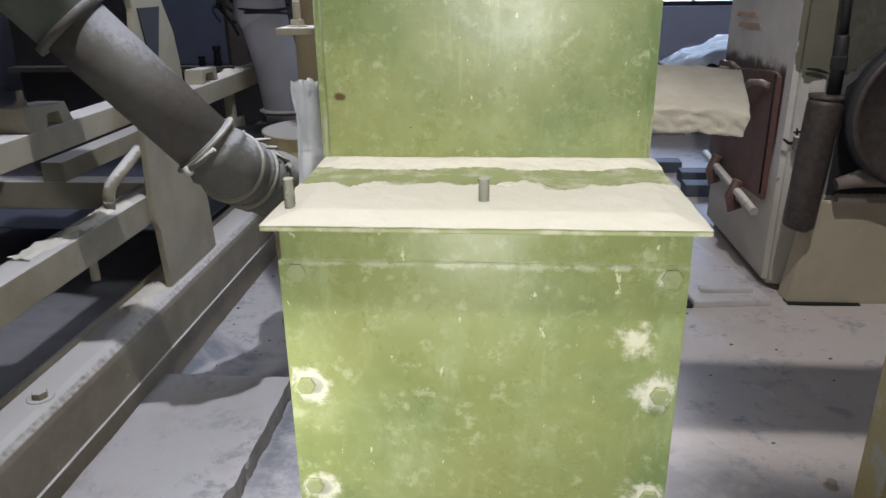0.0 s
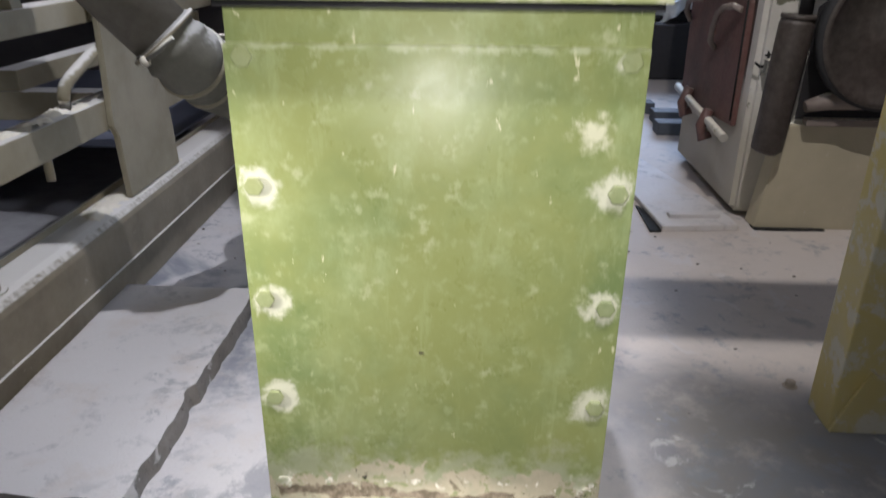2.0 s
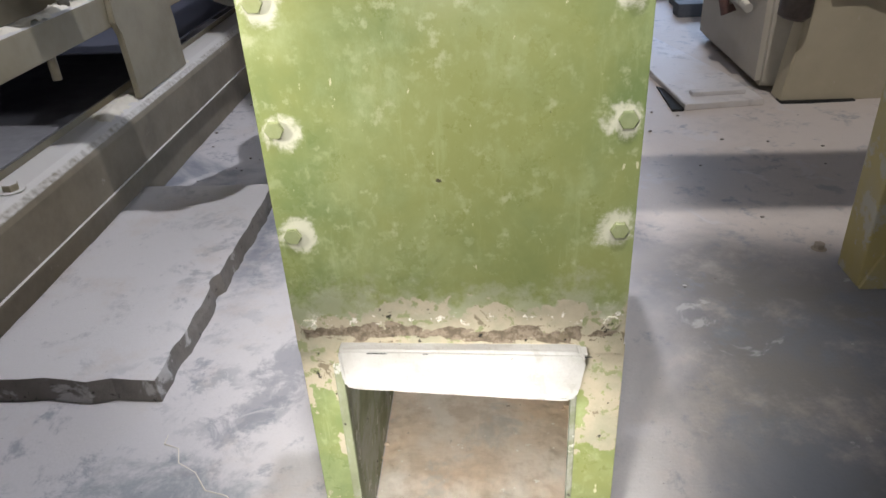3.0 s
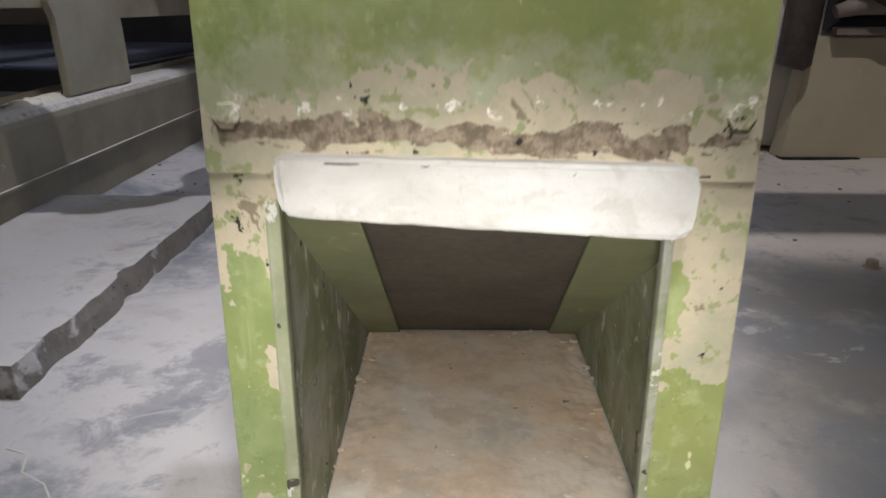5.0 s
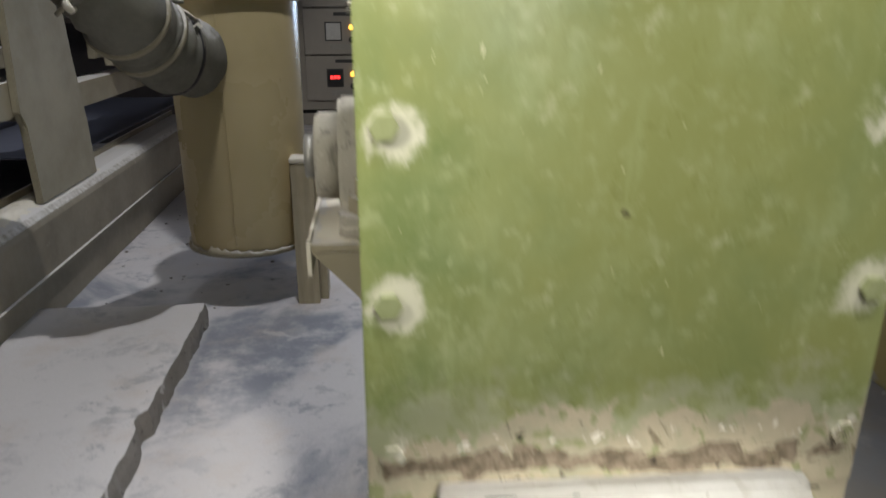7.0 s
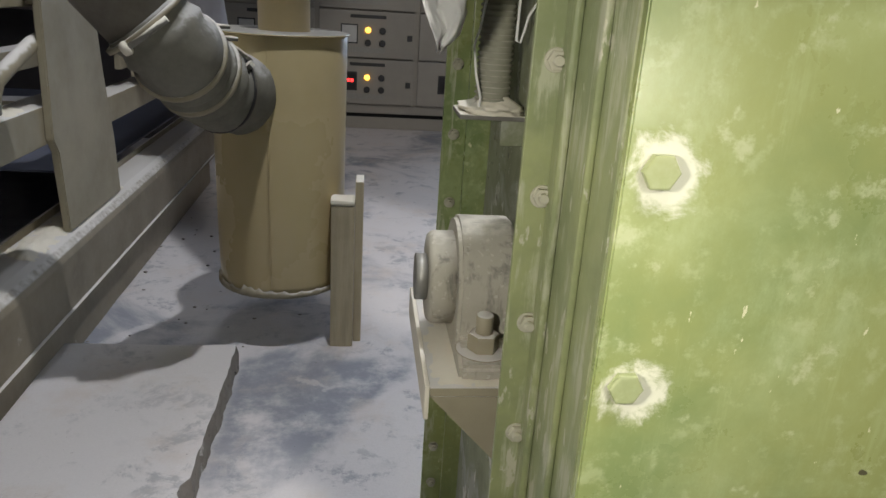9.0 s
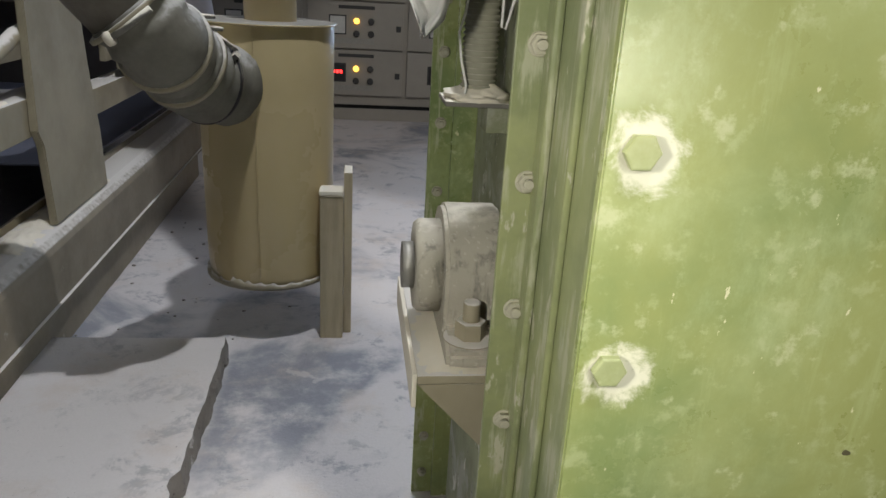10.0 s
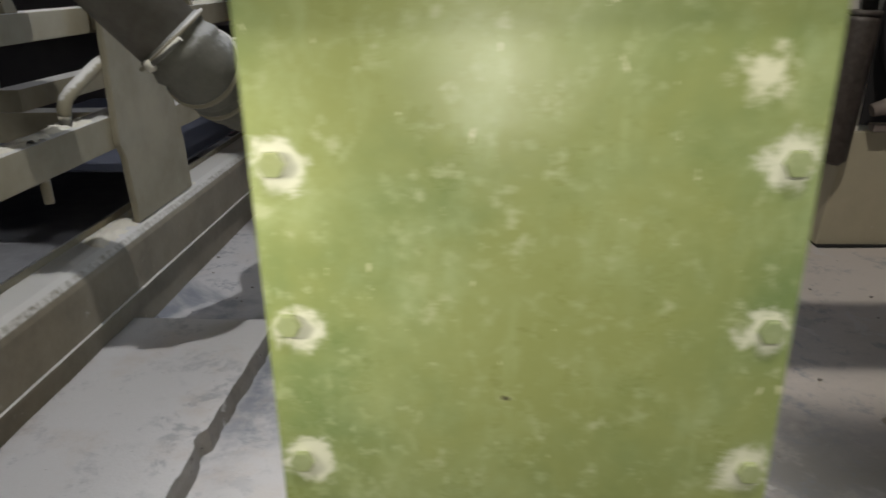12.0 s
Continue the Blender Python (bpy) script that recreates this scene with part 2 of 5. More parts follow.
def flaked():
    """Dull green paint gone grey, flaking off in scabs."""
    n = Nodes("flaked_green")
    c = n.mix(n.step(n.noise(7, 6, 0.65), 0.38, 0.62), (0.29, 0.31, 0.19), (0.19, 0.21, 0.12))
    c = n.mix(n.math("MULTIPLY", n.step(n.noise(11, 7, 0.7, distort=0.5), 0.46, 0.62), 0.75), c, (0.40, 0.395, 0.35))
    scab = n.step(n.noise(26, 7, 0.7, n.scaled(1, 1, 0.7)), 0.60, 0.615)
    c = n.mix(scab, c, (0.60, 0.59, 0.52))
    pit = n.step(n.noise(48, 5, 0.65), 0.66, 0.68)
    c = n.mix(pit, c, (0.06, 0.055, 0.04))
    return n.done(c, 0.7, n.math("SUBTRACT", n.math("ADD", n.noise(40, 5), scab), pit), 0.4, 0, 0.002)


def concrete(name, pale, dark, wear_low, wear_high, patch=False):
    n = Nodes(name)
    x, y, z = n.axes()
    wide = n.noise(1.7, 8, 0.62, distort=0.6)
    c = n.mix(n.step(wide, wear_low, wear_high), pale, dark)
    if patch:
        # swept bare on the gangway at the right of the machine
        bare = n.math("MULTIPLY", n.step(n.math("ADD", x, n.math("MULTIPLY", wide, 0.5)), 0.45, 0.75), n.step(n.math("ADD", y, n.math("MULTIPLY", wide, 0.7)), 2.0, 1.7))
        c = n.mix(n.math("MULTIPLY", n.step(x, 0.2, 0.5), 0.8), c, (0.60, 0.53, 0.475))
        c = n.mix(n.math("MULTIPLY", bare, 0.9), c, n.mix(n.step(n.noise(2.3, 6, 0.6), 0.4, 0.62), (0.165, 0.18, 0.215), (0.20, 0.185, 0.17)))
        # worn through in front of the pad
        wx, wy = n.math("ADD", x, 0.52), n.math("MULTIPLY", n.math("SUBTRACT", y, 0.70), 1.5)
        worn = n.math("ADD", n.math("SQRT", n.math("ADD", n.math("MULTIPLY", wx, wx), n.math("MULTIPLY", wy, wy))), n.math("MULTIPLY", n.math("SUBTRACT", n.noise(9, 8, 0.72, distort=0.4), 0.5), 0.55))
        c = n.mix(n.math("MULTIPLY", n.math("SUBTRACT", 1.0, n.step(worn, 0.08, 0.20)), 0.75), c, (0.24, 0.265, 0.28))
        wx, wy = n.math("ADD", n.math("ADD", x, 0.40), n.math("MULTIPLY", n.math("SUBTRACT", y, 1.0), -0.28)), n.math("MULTIPLY", n.math("SUBTRACT", y, 1.0), 0.30)
        worn = n.math("ADD", n.math("SQRT", n.math("ADD", n.math("MULTIPLY", wx, wx), n.math("MULTIPLY", wy, wy))), n.math("MULTIPLY", n.math("SUBTRACT", n.noise(13, 8, 0.72, distort=0.5), 0.5), 0.30))
        c = n.mix(n.math("MULTIPLY", n.math("SUBTRACT", 1.0, n.step(worn, 0.02, 0.07)), 0.7), c, (0.25, 0.25, 0.275))
        # a dark patch beside the bearing, cut off along a slanting edge
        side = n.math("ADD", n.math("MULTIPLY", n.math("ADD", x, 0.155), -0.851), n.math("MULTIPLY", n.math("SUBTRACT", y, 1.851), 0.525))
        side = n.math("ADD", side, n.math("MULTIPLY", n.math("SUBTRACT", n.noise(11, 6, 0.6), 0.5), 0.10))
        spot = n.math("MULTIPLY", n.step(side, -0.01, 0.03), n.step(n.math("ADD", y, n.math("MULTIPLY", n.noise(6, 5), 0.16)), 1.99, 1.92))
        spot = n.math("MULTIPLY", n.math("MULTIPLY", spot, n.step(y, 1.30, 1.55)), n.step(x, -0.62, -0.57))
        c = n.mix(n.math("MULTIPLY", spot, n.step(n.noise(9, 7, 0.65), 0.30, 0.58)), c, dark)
    c = n.mix(n.math("MULTIPLY", n.step(n.noise(8, 10, 0.76, distort=0.25), 0.55, 0.66), 0.75 if patch else 0.5), c, dark)
    # small scuffed islands where the dust is gone, gathered in places
    gather = n.step(n.noise(2.6, 4, 0.6), 0.50, 0.62)
    island = n.math("MULTIPLY", n.step(n.noise(14, 8, 0.72, distort=0.4), 0.50, 0.60), gather)
    c = n.mix(n.math("MULTIPLY", island, 0.55), c, (0.22, 0.235, 0.26))
    # pale smears of flour on the bare parts
    c = n.mix(n.math("MULTIPLY", n.step(n.noise(6.5, 5, 0.55, distort=0.8), 0.62, 0.66), 0.55), c, pale)
    c = n.mix(n.step(n.noise(34, 2, 0.5), 0.77, 0.785), c, pale)
    c = n.mix(n.math("MULTIPLY", n.step(n.noise(5, 6, 0.7), 0.5, 0.7), 0.5), c, (0.58, 0.50, 0.44))
    c = n.mix(n.math("MULTIPLY", n.step(n.noise(130, 3, 0.6), 0.72, 0.76), 0.8), c, (0.12, 0.10, 0.09))
    c = n.mix(n.math("MULTIPLY", n.noise(220, 2), 0.16), c, (0.2, 0.19, 0.19))
    return n.done(c, n.math("ADD", n.math("MULTIPLY", n.noise(6, 5), 0.3), 0.55), n.math("ADD", n.noise(14, 8, 0.7), n.math("MULTIPLY", n.noise(160, 3), 0.25)), 0.45, 0, 0.006)


def flour(name="flour", colour=FLOUR, second=(0.69, 0.635, 0.53)):
    n = Nodes(name)
    c = n.mix(n.noise(18, 6, 0.7), colour, second)
    return n.done(c, 0.95, n.math("ADD", n.noise(45, 6, 0.7), n.math("MULTIPLY", n.noise(260, 3), 0.3)), 0.28, 0, 0.003, 0.1)


def caked():
    """White flour caked hard, with damp grey clouds, pocks and a faint trowelled grain."""
    n = Nodes("caked_flour")
    c = n.mix(n.step(n.noise(22, 6, 0.6, n.scaled(0.6, 1, 1.2)), 0.36, 0.66), (0.57, 0.56, 0.54), (0.475, 0.46, 0.43))
    c = n.mix(n.math("MULTIPLY", n.step(n.noise(48, 6, 0.65, distort=0.5), 0.52, 0.66), 0.5), c, (0.40, 0.38, 0.33))
    c = n.mix(n.math("MULTIPLY", n.step(n.noise(120, 3, 0.6), 0.70, 0.73), 0.8), c, (0.22, 0.20, 0.16))
    return n.done(c, 0.95, n.math("ADD", n.noise(38, 7, 0.7), n.math("MULTIPLY", n.noise(240, 3), 0.3)), 0.5, 0, 0.004, 0.1)


def casting():
    """Cast iron under flour, wiped bare in running streaks and patches."""
    n = Nodes("floury_casting")
    c = n.mix(n.noise(30, 6, 0.65), (0.47, 0.44, 0.365), (0.35, 0.325, 0.265))
    runs = n.math("ADD", n.math("MULTIPLY", n.noise(1.0, 5, 0.6, n.scaled(70, 95, 16), 0.3), 0.6), n.math("MULTIPLY", n.noise(21, 5, 0.6), 0.4))
    bare = n.step(runs, 0.51, 0.63)
    c = n.mix(n.math("MULTIPLY", bare, 0.8), c, n.mix(n.noise(110, 4, 0.7), (0.10, 0.10, 0.088), (0.26, 0.245, 0.205)))
    c = n.mix(n.math("MULTIPLY", n.step(n.noise(150, 4, 0.6), 0.60, 0.66), 0.6), c, (0.55, 0.52, 0.44))
    c = dusted(n, c, 0.8, 1.1, (0.60, 0.565, 0.48))
    return n.done(c, 0.82, n.math("SUBTRACT", n.noise(60, 6, 0.7), n.math("MULTIPLY", bare, 0.4)), 0.35, 0, 0.002)


def inner_green():
    """Dull green paint inside the foot, scuffed grey, with pale flakes and dark scabs."""
    n = Nodes("dull_green")
    c = n.mix(n.step(n.noise(5, 6, 0.62), 0.35, 0.65), (0.30, 0.315, 0.205), (0.19, 0.205, 0.12))
    c = n.mix(n.math("MULTIPLY", n.step(n.noise(14, 7, 0.7, distort=0.4), 0.48, 0.64), 0.7), c, (0.36, 0.365, 0.30))
    runs = n.math("ADD", n.math("MULTIPLY", n.noise(1.0, 6, 0.65, n.scaled(45, 45, 13), 0.3), 0.6), n.math("MULTIPLY", n.noise(60, 5, 0.65), 0.4))
    flake = n.step(runs, 0.565, 0.58)
    c = n.mix(n.math("MULTIPLY", flake, 0.85), c, (0.54, 0.54, 0.47))
    scab = n.step(n.noise(42, 6, 0.65, distort=0.3), 0.645, 0.66)
    c = n.mix(n.math("MULTIPLY", scab, 0.9), c, (0.075, 0.07, 0.05))
    return n.done(c, 0.68, n.math("SUBTRACT", n.math("ADD", n.noise(70, 5), flake), scab), 0.4, 0, 0.002)


def plain(name, colour, rough=0.5, metal=0.0, grain=70, second=None):
    n = Nodes(name)
    c = n.mix(n.noise(grain, 5, 0.65), colour, second or tuple(v * 0.6 for v in colour))
    return n.done(c, rough, n.noise(grain * 3, 4), 0.2, metal, 0.001)


def glow(name, colour, strength):
    n = Nodes(name)
    n.put(n.bsdf.inputs["Emission Color"], colour)
    n.put(n.bsdf.inputs["Emission Strength"], strength)
    return n.done(colour, 0.4)


def timber(name, colour, dark, dust=True):
    n = Nodes(name)
    grain = n.noise(1.0, 5, 0.6, n.scaled(60, 60, 5))
    c = n.mix(n.step(grain, 0.35, 0.7), colour, dark)
    c = n.mix(n.math("MULTIPLY", n.noise(25, 5), 0.3), c, FLOUR)
    if dust:
        c = dusted(n, c)
    return n.done(c, 0.75, grain, 0.5, 0, 0.003)


def broken_edge():
    """A broken concrete edge, dark where it is fresh, with flour sifted over the chips."""
    n = Nodes("broken_concrete")
    c = n.mix(n.noise(26, 6, 0.65), (0.17, 0.155, 0.14), (0.33, 0.30, 0.275))
    c = n.mix(n.step(n.noise(60, 5, 0.65), 0.62, 0.66), c, (0.10, 0.09, 0.08))
    c = n.mix(n.math("MULTIPLY", n.step(n.noise(8, 7, 0.6, distort=0.5), 0.545, 0.60), 0.9), c, (0.60, 0.575, 0.56))
    return n.done(c, 0.9, n.math("ADD", n.noise(22, 7, 0.7), n.math("MULTIPLY", n.noise(120, 4), 0.3)), 0.7, 0, 0.008, 0.2)


GREEN = green_paint()
BOLT_GREEN = green_paint("bolt_green", False, False)
RIM_GREEN = rim_green()
FLAKED = flaked()
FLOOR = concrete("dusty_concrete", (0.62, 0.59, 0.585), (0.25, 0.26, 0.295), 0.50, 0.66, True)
SLAB = concrete("cast_concrete", (0.66, 0.63, 0.62), (0.33, 0.32, 0.34), 0.58, 0.75)
SLAB_EDGE = broken_edge()
MEAL = flour()
PLASTER = caked()
FRAME = painted("dusty_cream_paint", (0.38, 0.335, 0.235), (0.27, 0.235, 0.155), 0.6, True, 0.68, scale=9, settled=(0.66, 0.63, 0.59))
# FRAME's paint made browner, with the shade of the beam's side in its colour.
BEAM = painted("shaded_cream_paint", (0.27, 0.225, 0.155), (0.17, 0.14, 0.095), 0.65, True, 0.64, (0.40, 0.36, 0.29), scale=9, low=0.45, settled=(0.66, 0.63, 0.59))
BARREL = painted("tan_enamel", (0.63, 0.51, 0.275), (0.54, 0.43, 0.215), 0.24, True, 0.72, (0.70, 0.64, 0.50), scale=8, settled=(0.40, 0.38, 0.34))
PIPE = painted("grey_duct", (0.125, 0.112, 0.09), (0.075, 0.062, 0.048), 0.6, True, 0.74, scale=10, low=0.5, settled=(0.31, 0.30, 0.30))
SLEEVE = painted("grey_sleeve", (0.155, 0.148, 0.12), (0.095, 0.088, 0.068), 0.7, True, 0.72, scale=16, low=0.35, settled=(0.42, 0.41, 0.39))
PALE_PIPE = painted("pale_duct", (0.66, 0.65, 0.70), (0.55, 0.54, 0.60), 0.6, True, 0.75, scale=9)
IRON = painted("dusty_iron", (0.17, 0.165, 0.15), (0.10, 0.095, 0.085), 0.6, True, 0.56, (0.50, 0.46, 0.38), 22, low=0.05)
CAST = casting()
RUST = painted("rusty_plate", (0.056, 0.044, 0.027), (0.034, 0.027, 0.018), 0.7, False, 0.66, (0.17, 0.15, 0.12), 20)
INNER = inner_green()
DIRTY_GREEN = painted("dirty_green", (0.215, 0.235, 0.105), (0.13, 0.15, 0.07), 0.55, False, 0.60, (0.36, 0.37, 0.24), 13)
PAN = plain("dusty_pan", (0.36, 0.35, 0.36), 0.8, 0, 12, (0.17, 0.165, 0.17))
BLUE = plain("blue_sheet", (0.20, 0.21, 0.27), 0.45, 0.2, 9, (0.14, 0.15, 0.19))


def spill():
    """Trodden meal, greyish at the sides and rusty brown in the middle."""
    n = Nodes("brown_spill")
    c = n.mix(n.step(n.noise(6, 4, 0.55), 0.35, 0.65), (0.78, 0.71, 0.63), (0.74, 0.58, 0.43))
    c = n.mix(n.math("MULTIPLY", n.step(n.noise(17, 7, 0.7), 0.44, 0.64), 0.6), c, (0.56, 0.45, 0.34))
    c = n.mix(n.math("MULTIPLY", n.step(n.noise(9, 6, 0.65, distort=0.4), 0.54, 0.66), 0.55), c, (0.50, 0.49, 0.46))
    c = n.mix(n.step(n.noise(75, 4, 0.6), 0.68, 0.71), c, (0.86, 0.82, 0.74))
    c = n.mix(n.step(n.noise(60, 3, 0.6), 0.71, 0.73), c, (0.30, 0.24, 0.19))
    return n.done(c, 0.95, n.math("ADD", n.noise(28, 7, 0.7), n.math("MULTIPLY", n.noise(200, 3), 0.2)), 0.4, 0, 0.004, 0.1)


SPILL = spill()
SIDE_GREEN = rubbed_green()
DUSTY_NUT = plain("floury_rust", (0.24, 0.19, 0.15), 0.8, 0, 60, (0.40, 0.36, 0.31))
CAKED = flour("caked_bolt", (0.58, 0.55, 0.45), (0.33, 0.32, 0.23))
THREAD = painted("dusty_thread", (0.27, 0.265, 0.20), (0.17, 0.17, 0.13), 0.7, True, 0.6, (0.46, 0.44, 0.36), 20, low=0.4, settled=(0.52, 0.50, 0.42))
DARK = plain("dark_steel", (0.045, 0.042, 0.045), 0.6, 0.3, 30)
BLACK = plain("black_gap", (0.012, 0.012, 0.012), 0.9)
CABINET = painted("cabinet_enamel", (0.32, 0.295, 0.26), (0.27, 0.25, 0.22), 0.5, False, 0.8, scale=4)
LABEL_GREY = plain("faded_label", (0.40, 0.385, 0.35), 0.6)
LABEL = plain("label_print", (0.06, 0.06, 0.06), 0.6)
AMBER = glow("amber_lens", (1.0, 0.50, 0.07), 5.0)
RED = glow("red_digits", (1.0, 0.03, 0.03), 6.0)
WHITE = plain("white_plate", (0.68, 0.68, 0.66), 0.5)
MAROON = painted("maroon_enamel", (0.105, 0.027, 0.025), (0.05, 0.018, 0.017), 0.5, True, 0.70, scale=10, low=0.85)
MILL = painted("mill_cream", (0.44, 0.42, 0.39), (0.36, 0.34, 0.30), 0.6, True, 0.57, (0.20, 0.19, 0.14), 4)


def mill_face():
    """Cream paint that peels off in one large olive patch round the corner, with dark scabs."""
    n = Nodes("mill_peeling_cream")
    x, y, z = n.axes()
    big = n.noise(3, 5)
    c = n.mix(n.step(big, 0.35, 0.7), (0.66, 0.63, 0.58), (0.54, 0.51, 0.46))
    c = n.mix(n.math("MULTIPLY", n.step(n.noise(7, 8, 0.7), 0.52, 0.60), 0.5), c, (0.64, 0.63, 0.62))
    ragged = n.math("MULTIPLY", n.math("SUBTRACT", n.noise(9, 7, 0.65), 0.5), 0.17)
    dx, dz = n.math("SUBTRACT", x, 0.085), n.math("MULTIPLY", n.math("SUBTRACT", z, 1.02), 0.62)
    away = n.math("ADD", n.math("SQRT", n.math("ADD", n.math("MULTIPLY", dx, dx), n.math("MULTIPLY", dz, dz))), ragged)
    peel = n.math("MULTIPLY", n.math("SUBTRACT", 1.0, n.step(away, 0.115, 0.119)), n.math("LESS_THAN", y, 0.02))
    c = n.mix(peel, c, n.mix(n.noise(14, 6, 0.7), (0.17, 0.165, 0.11), (0.10, 0.095, 0.065)))
    scab = n.math("MULTIPLY", n.step(n.noise(13, 7, 0.72, n.scaled(1, 1, 0.6)), 0.585, 0.60), n.math("LESS_THAN", y, 0.03))
    c = n.mix(n.math("MULTIPLY", scab, 0.8), c, (0.10, 0.085, 0.07))
    edge = n.math("MULTIPLY", n.step(n.math("ADD", z, n.math("MULTIPLY", n.noise(16, 5, 0.6), 0.10)), 0.91, 0.86), n.math("GREATER_THAN", y, 0.08))
    c = n.mix(n.math("MULTIPLY", edge, n.step(z, 0.40, 0.60)), c, (0.06, 0.035, 0.03))
    # browner towards the bottom, with a ragged upper limit
    tan_low = n.step(n.math("ADD", z, n.math("MULTIPLY", n.noise(6, 6, 0.65), 0.4)), 0.75, 0.45)
    c = n.mix(n.math("MULTIPLY", tan_low, 0.7), c, (0.40, 0.36, 0.28))
    c = n.mix(n.math("MULTIPLY", n.noise(60, 5), 0.2), c, (0.2, 0.19, 0.17))
    return n.done(c, 0.6, n.math("SUBTRACT", n.noise(12, 6), n.math("MULTIPLY", peel, 0.5)), 0.4, 0, 0.004)


MILL_FACE = mill_face()
PLUM = painted("plum_enamel", (0.022, 0.008, 0.008), (0.011, 0.006, 0.006), 0.5, True, 0.74, (0.06, 0.045, 0.042), 8, low=0.97)
PINK = painted("dusty_pink", (0.20, 0.155, 0.14), (0.13, 0.10, 0.09), 0.6, True, 0.66, scale=9, low=0.7)
OLIVE = painted("dark_olive", (0.060, 0.058, 0.040), (0.030, 0.030, 0.024), 0.6, False, 0.62, (0.11, 0.105, 0.075), 6)
SIGN = painted("sign_orange", (0.50, 0.24, 0.10), (0.42, 0.34, 0.28), 0.5, False, 0.50, (0.40, 0.37, 0.34), 26)
BROWN_DARK = plain("dark_brown_steel", (0.14, 0.122, 0.115), 0.7, 0.1, 8, (0.07, 0.062, 0.06))
HAZE_BLUE = plain("blue_grey_sheet", (0.25, 0.28, 0.38), 0.6, 0, 5, (0.19, 0.21, 0.29))
TAN = painted("worn_tan", (0.50, 0.44, 0.31), (0.42, 0.37, 0.26), 0.6, True, 0.62, scale=8)
YELLOW = painted("yellow_paint", (0.50, 0.40, 0.13), (0.45, 0.40, 0.24), 0.5, True, 0.50, (0.52, 0.50, 0.44), 7)
WOOD = timber("dusty_timber", (0.50, 0.42, 0.27), (0.38, 0.31, 0.19))
BLOCK = flour("pale_block", (0.66, 0.62, 0.53), (0.40, 0.34, 0.24))
RUBBER = plain("rubber", (0.03, 0.03, 0.032), 0.7)
STEEL = plain("dull_steel", (0.35, 0.34, 0.31), 0.5, 0.5, 90)
WALL = painted("limewash", (0.60, 0.59, 0.66), (0.48, 0.47, 0.54), 0.8, False, 0.66, scale=3)
CLOTH = flour("white_cloth", (0.88, 0.87, 0.85), (0.78, 0.77, 0.75))
SKY = glow("daylight", (0.70, 0.82, 1.0), 5.0)

# ---- building tools ----


def add_box(bm, low, high, bevel=0.0, turn=None, taper=None):
    """A block between two corners, with rounded edges."""
    low, high = Vector(low), Vector(high)
    centre = (low + high) / 2
    made = bmesh.ops.create_cube(bm, size=1.0)["verts"]
    for v in made:
        v.co = Vector([a * b for a, b in zip(v.co, high - low)])
        if taper and v.co.z > 0:
            v.co.x *= taper
            v.co.y *= taper
    if bevel:
        edges = list({e for v in made for e in v.link_edges})
        out = bmesh.ops.bevel(bm, geom=edges, offset=bevel, segments=2, affect="EDGES", profile=0.6)
        made = list({v for f in out["faces"] for v in f.verts} | {v for v in made if v.is_valid})
    m = Matrix.Translation(centre) @ (turn or Matrix())
    bmesh.ops.transform(bm, matrix=m, verts=made)
    return bm


def box(low, high, bevel=0.0, turn=None, taper=None):
    return add_box(bmesh.new(), low, high, bevel, turn, taper)


def add_lathe(bm, profile, foot, axis=(0, 0, 1), sides=32, cap=True):
    """A turned body: (radius, height) pairs along an axis from its foot."""
    turn = Vector(axis).to_track_quat("Z", "Y").to_matrix()
    rings = []
    for r, h in profile:
        rings.append([bm.verts.new(Vector(foot) + turn @ Vector((r * math.cos(2 * math.pi * k / sides), r * math.sin(2 * math.pi * k / sides), h))) for k in range(sides)])
    for a, b in zip(rings, rings[1:]):
        for k in range(sides):
            f = bm.faces.new((a[k], a[(k + 1) % sides], b[(k + 1) % sides], b[k]))
            f.smooth = sides > 8
    if cap:
        bm.faces.new(rings[0][::-1])
        bm.faces.new(rings[-1])
    return bm


def lathe(profile, foot, axis=(0, 0, 1), sides=32, cap=True):
    return add_lathe(bmesh.new(), profile, foot, axis, sides, cap)


def tube(points, radii, sides=24, cap=True, wobble=0.0):
    """A pipe through points with a radius at each."""
    bm = bmesh.new()
    pts = [Vector(p) for p in points]
    rings, side = [], None
    for k, p in enumerate(pts):
        way = (pts[min(k + 1, len(pts) - 1)] - pts[max(k - 1, 0)]).normalized()
        if side is None:
            side = way.orthogonal().normalized()
        side = (side - way * side.dot(way)).normalized()
        other = way.cross(side)
        r = radii[k] if isinstance(radii, (list, tuple)) else radii
        ring = []
        for j in range(sides):
            a = 2 * math.pi * j / sides
            w = 1 + wobble * noise.noise(p * 25 + Vector((math.cos(a), math.sin(a), 0)) * 2)
            ring.append(bm.verts.new(p + (side * math.cos(a) + other * math.sin(a)) * r * w))
        rings.append(ring)
    for a, b in zip(rings, rings[1:]):
        for j in range(sides):
            bm.faces.new((a[j], a[(j + 1) % sides], b[(j + 1) % sides], b[j])).smooth = True
    if cap:
        bm.faces.new(rings[0][::-1])
        bm.faces.new(rings[-1])
    return bm


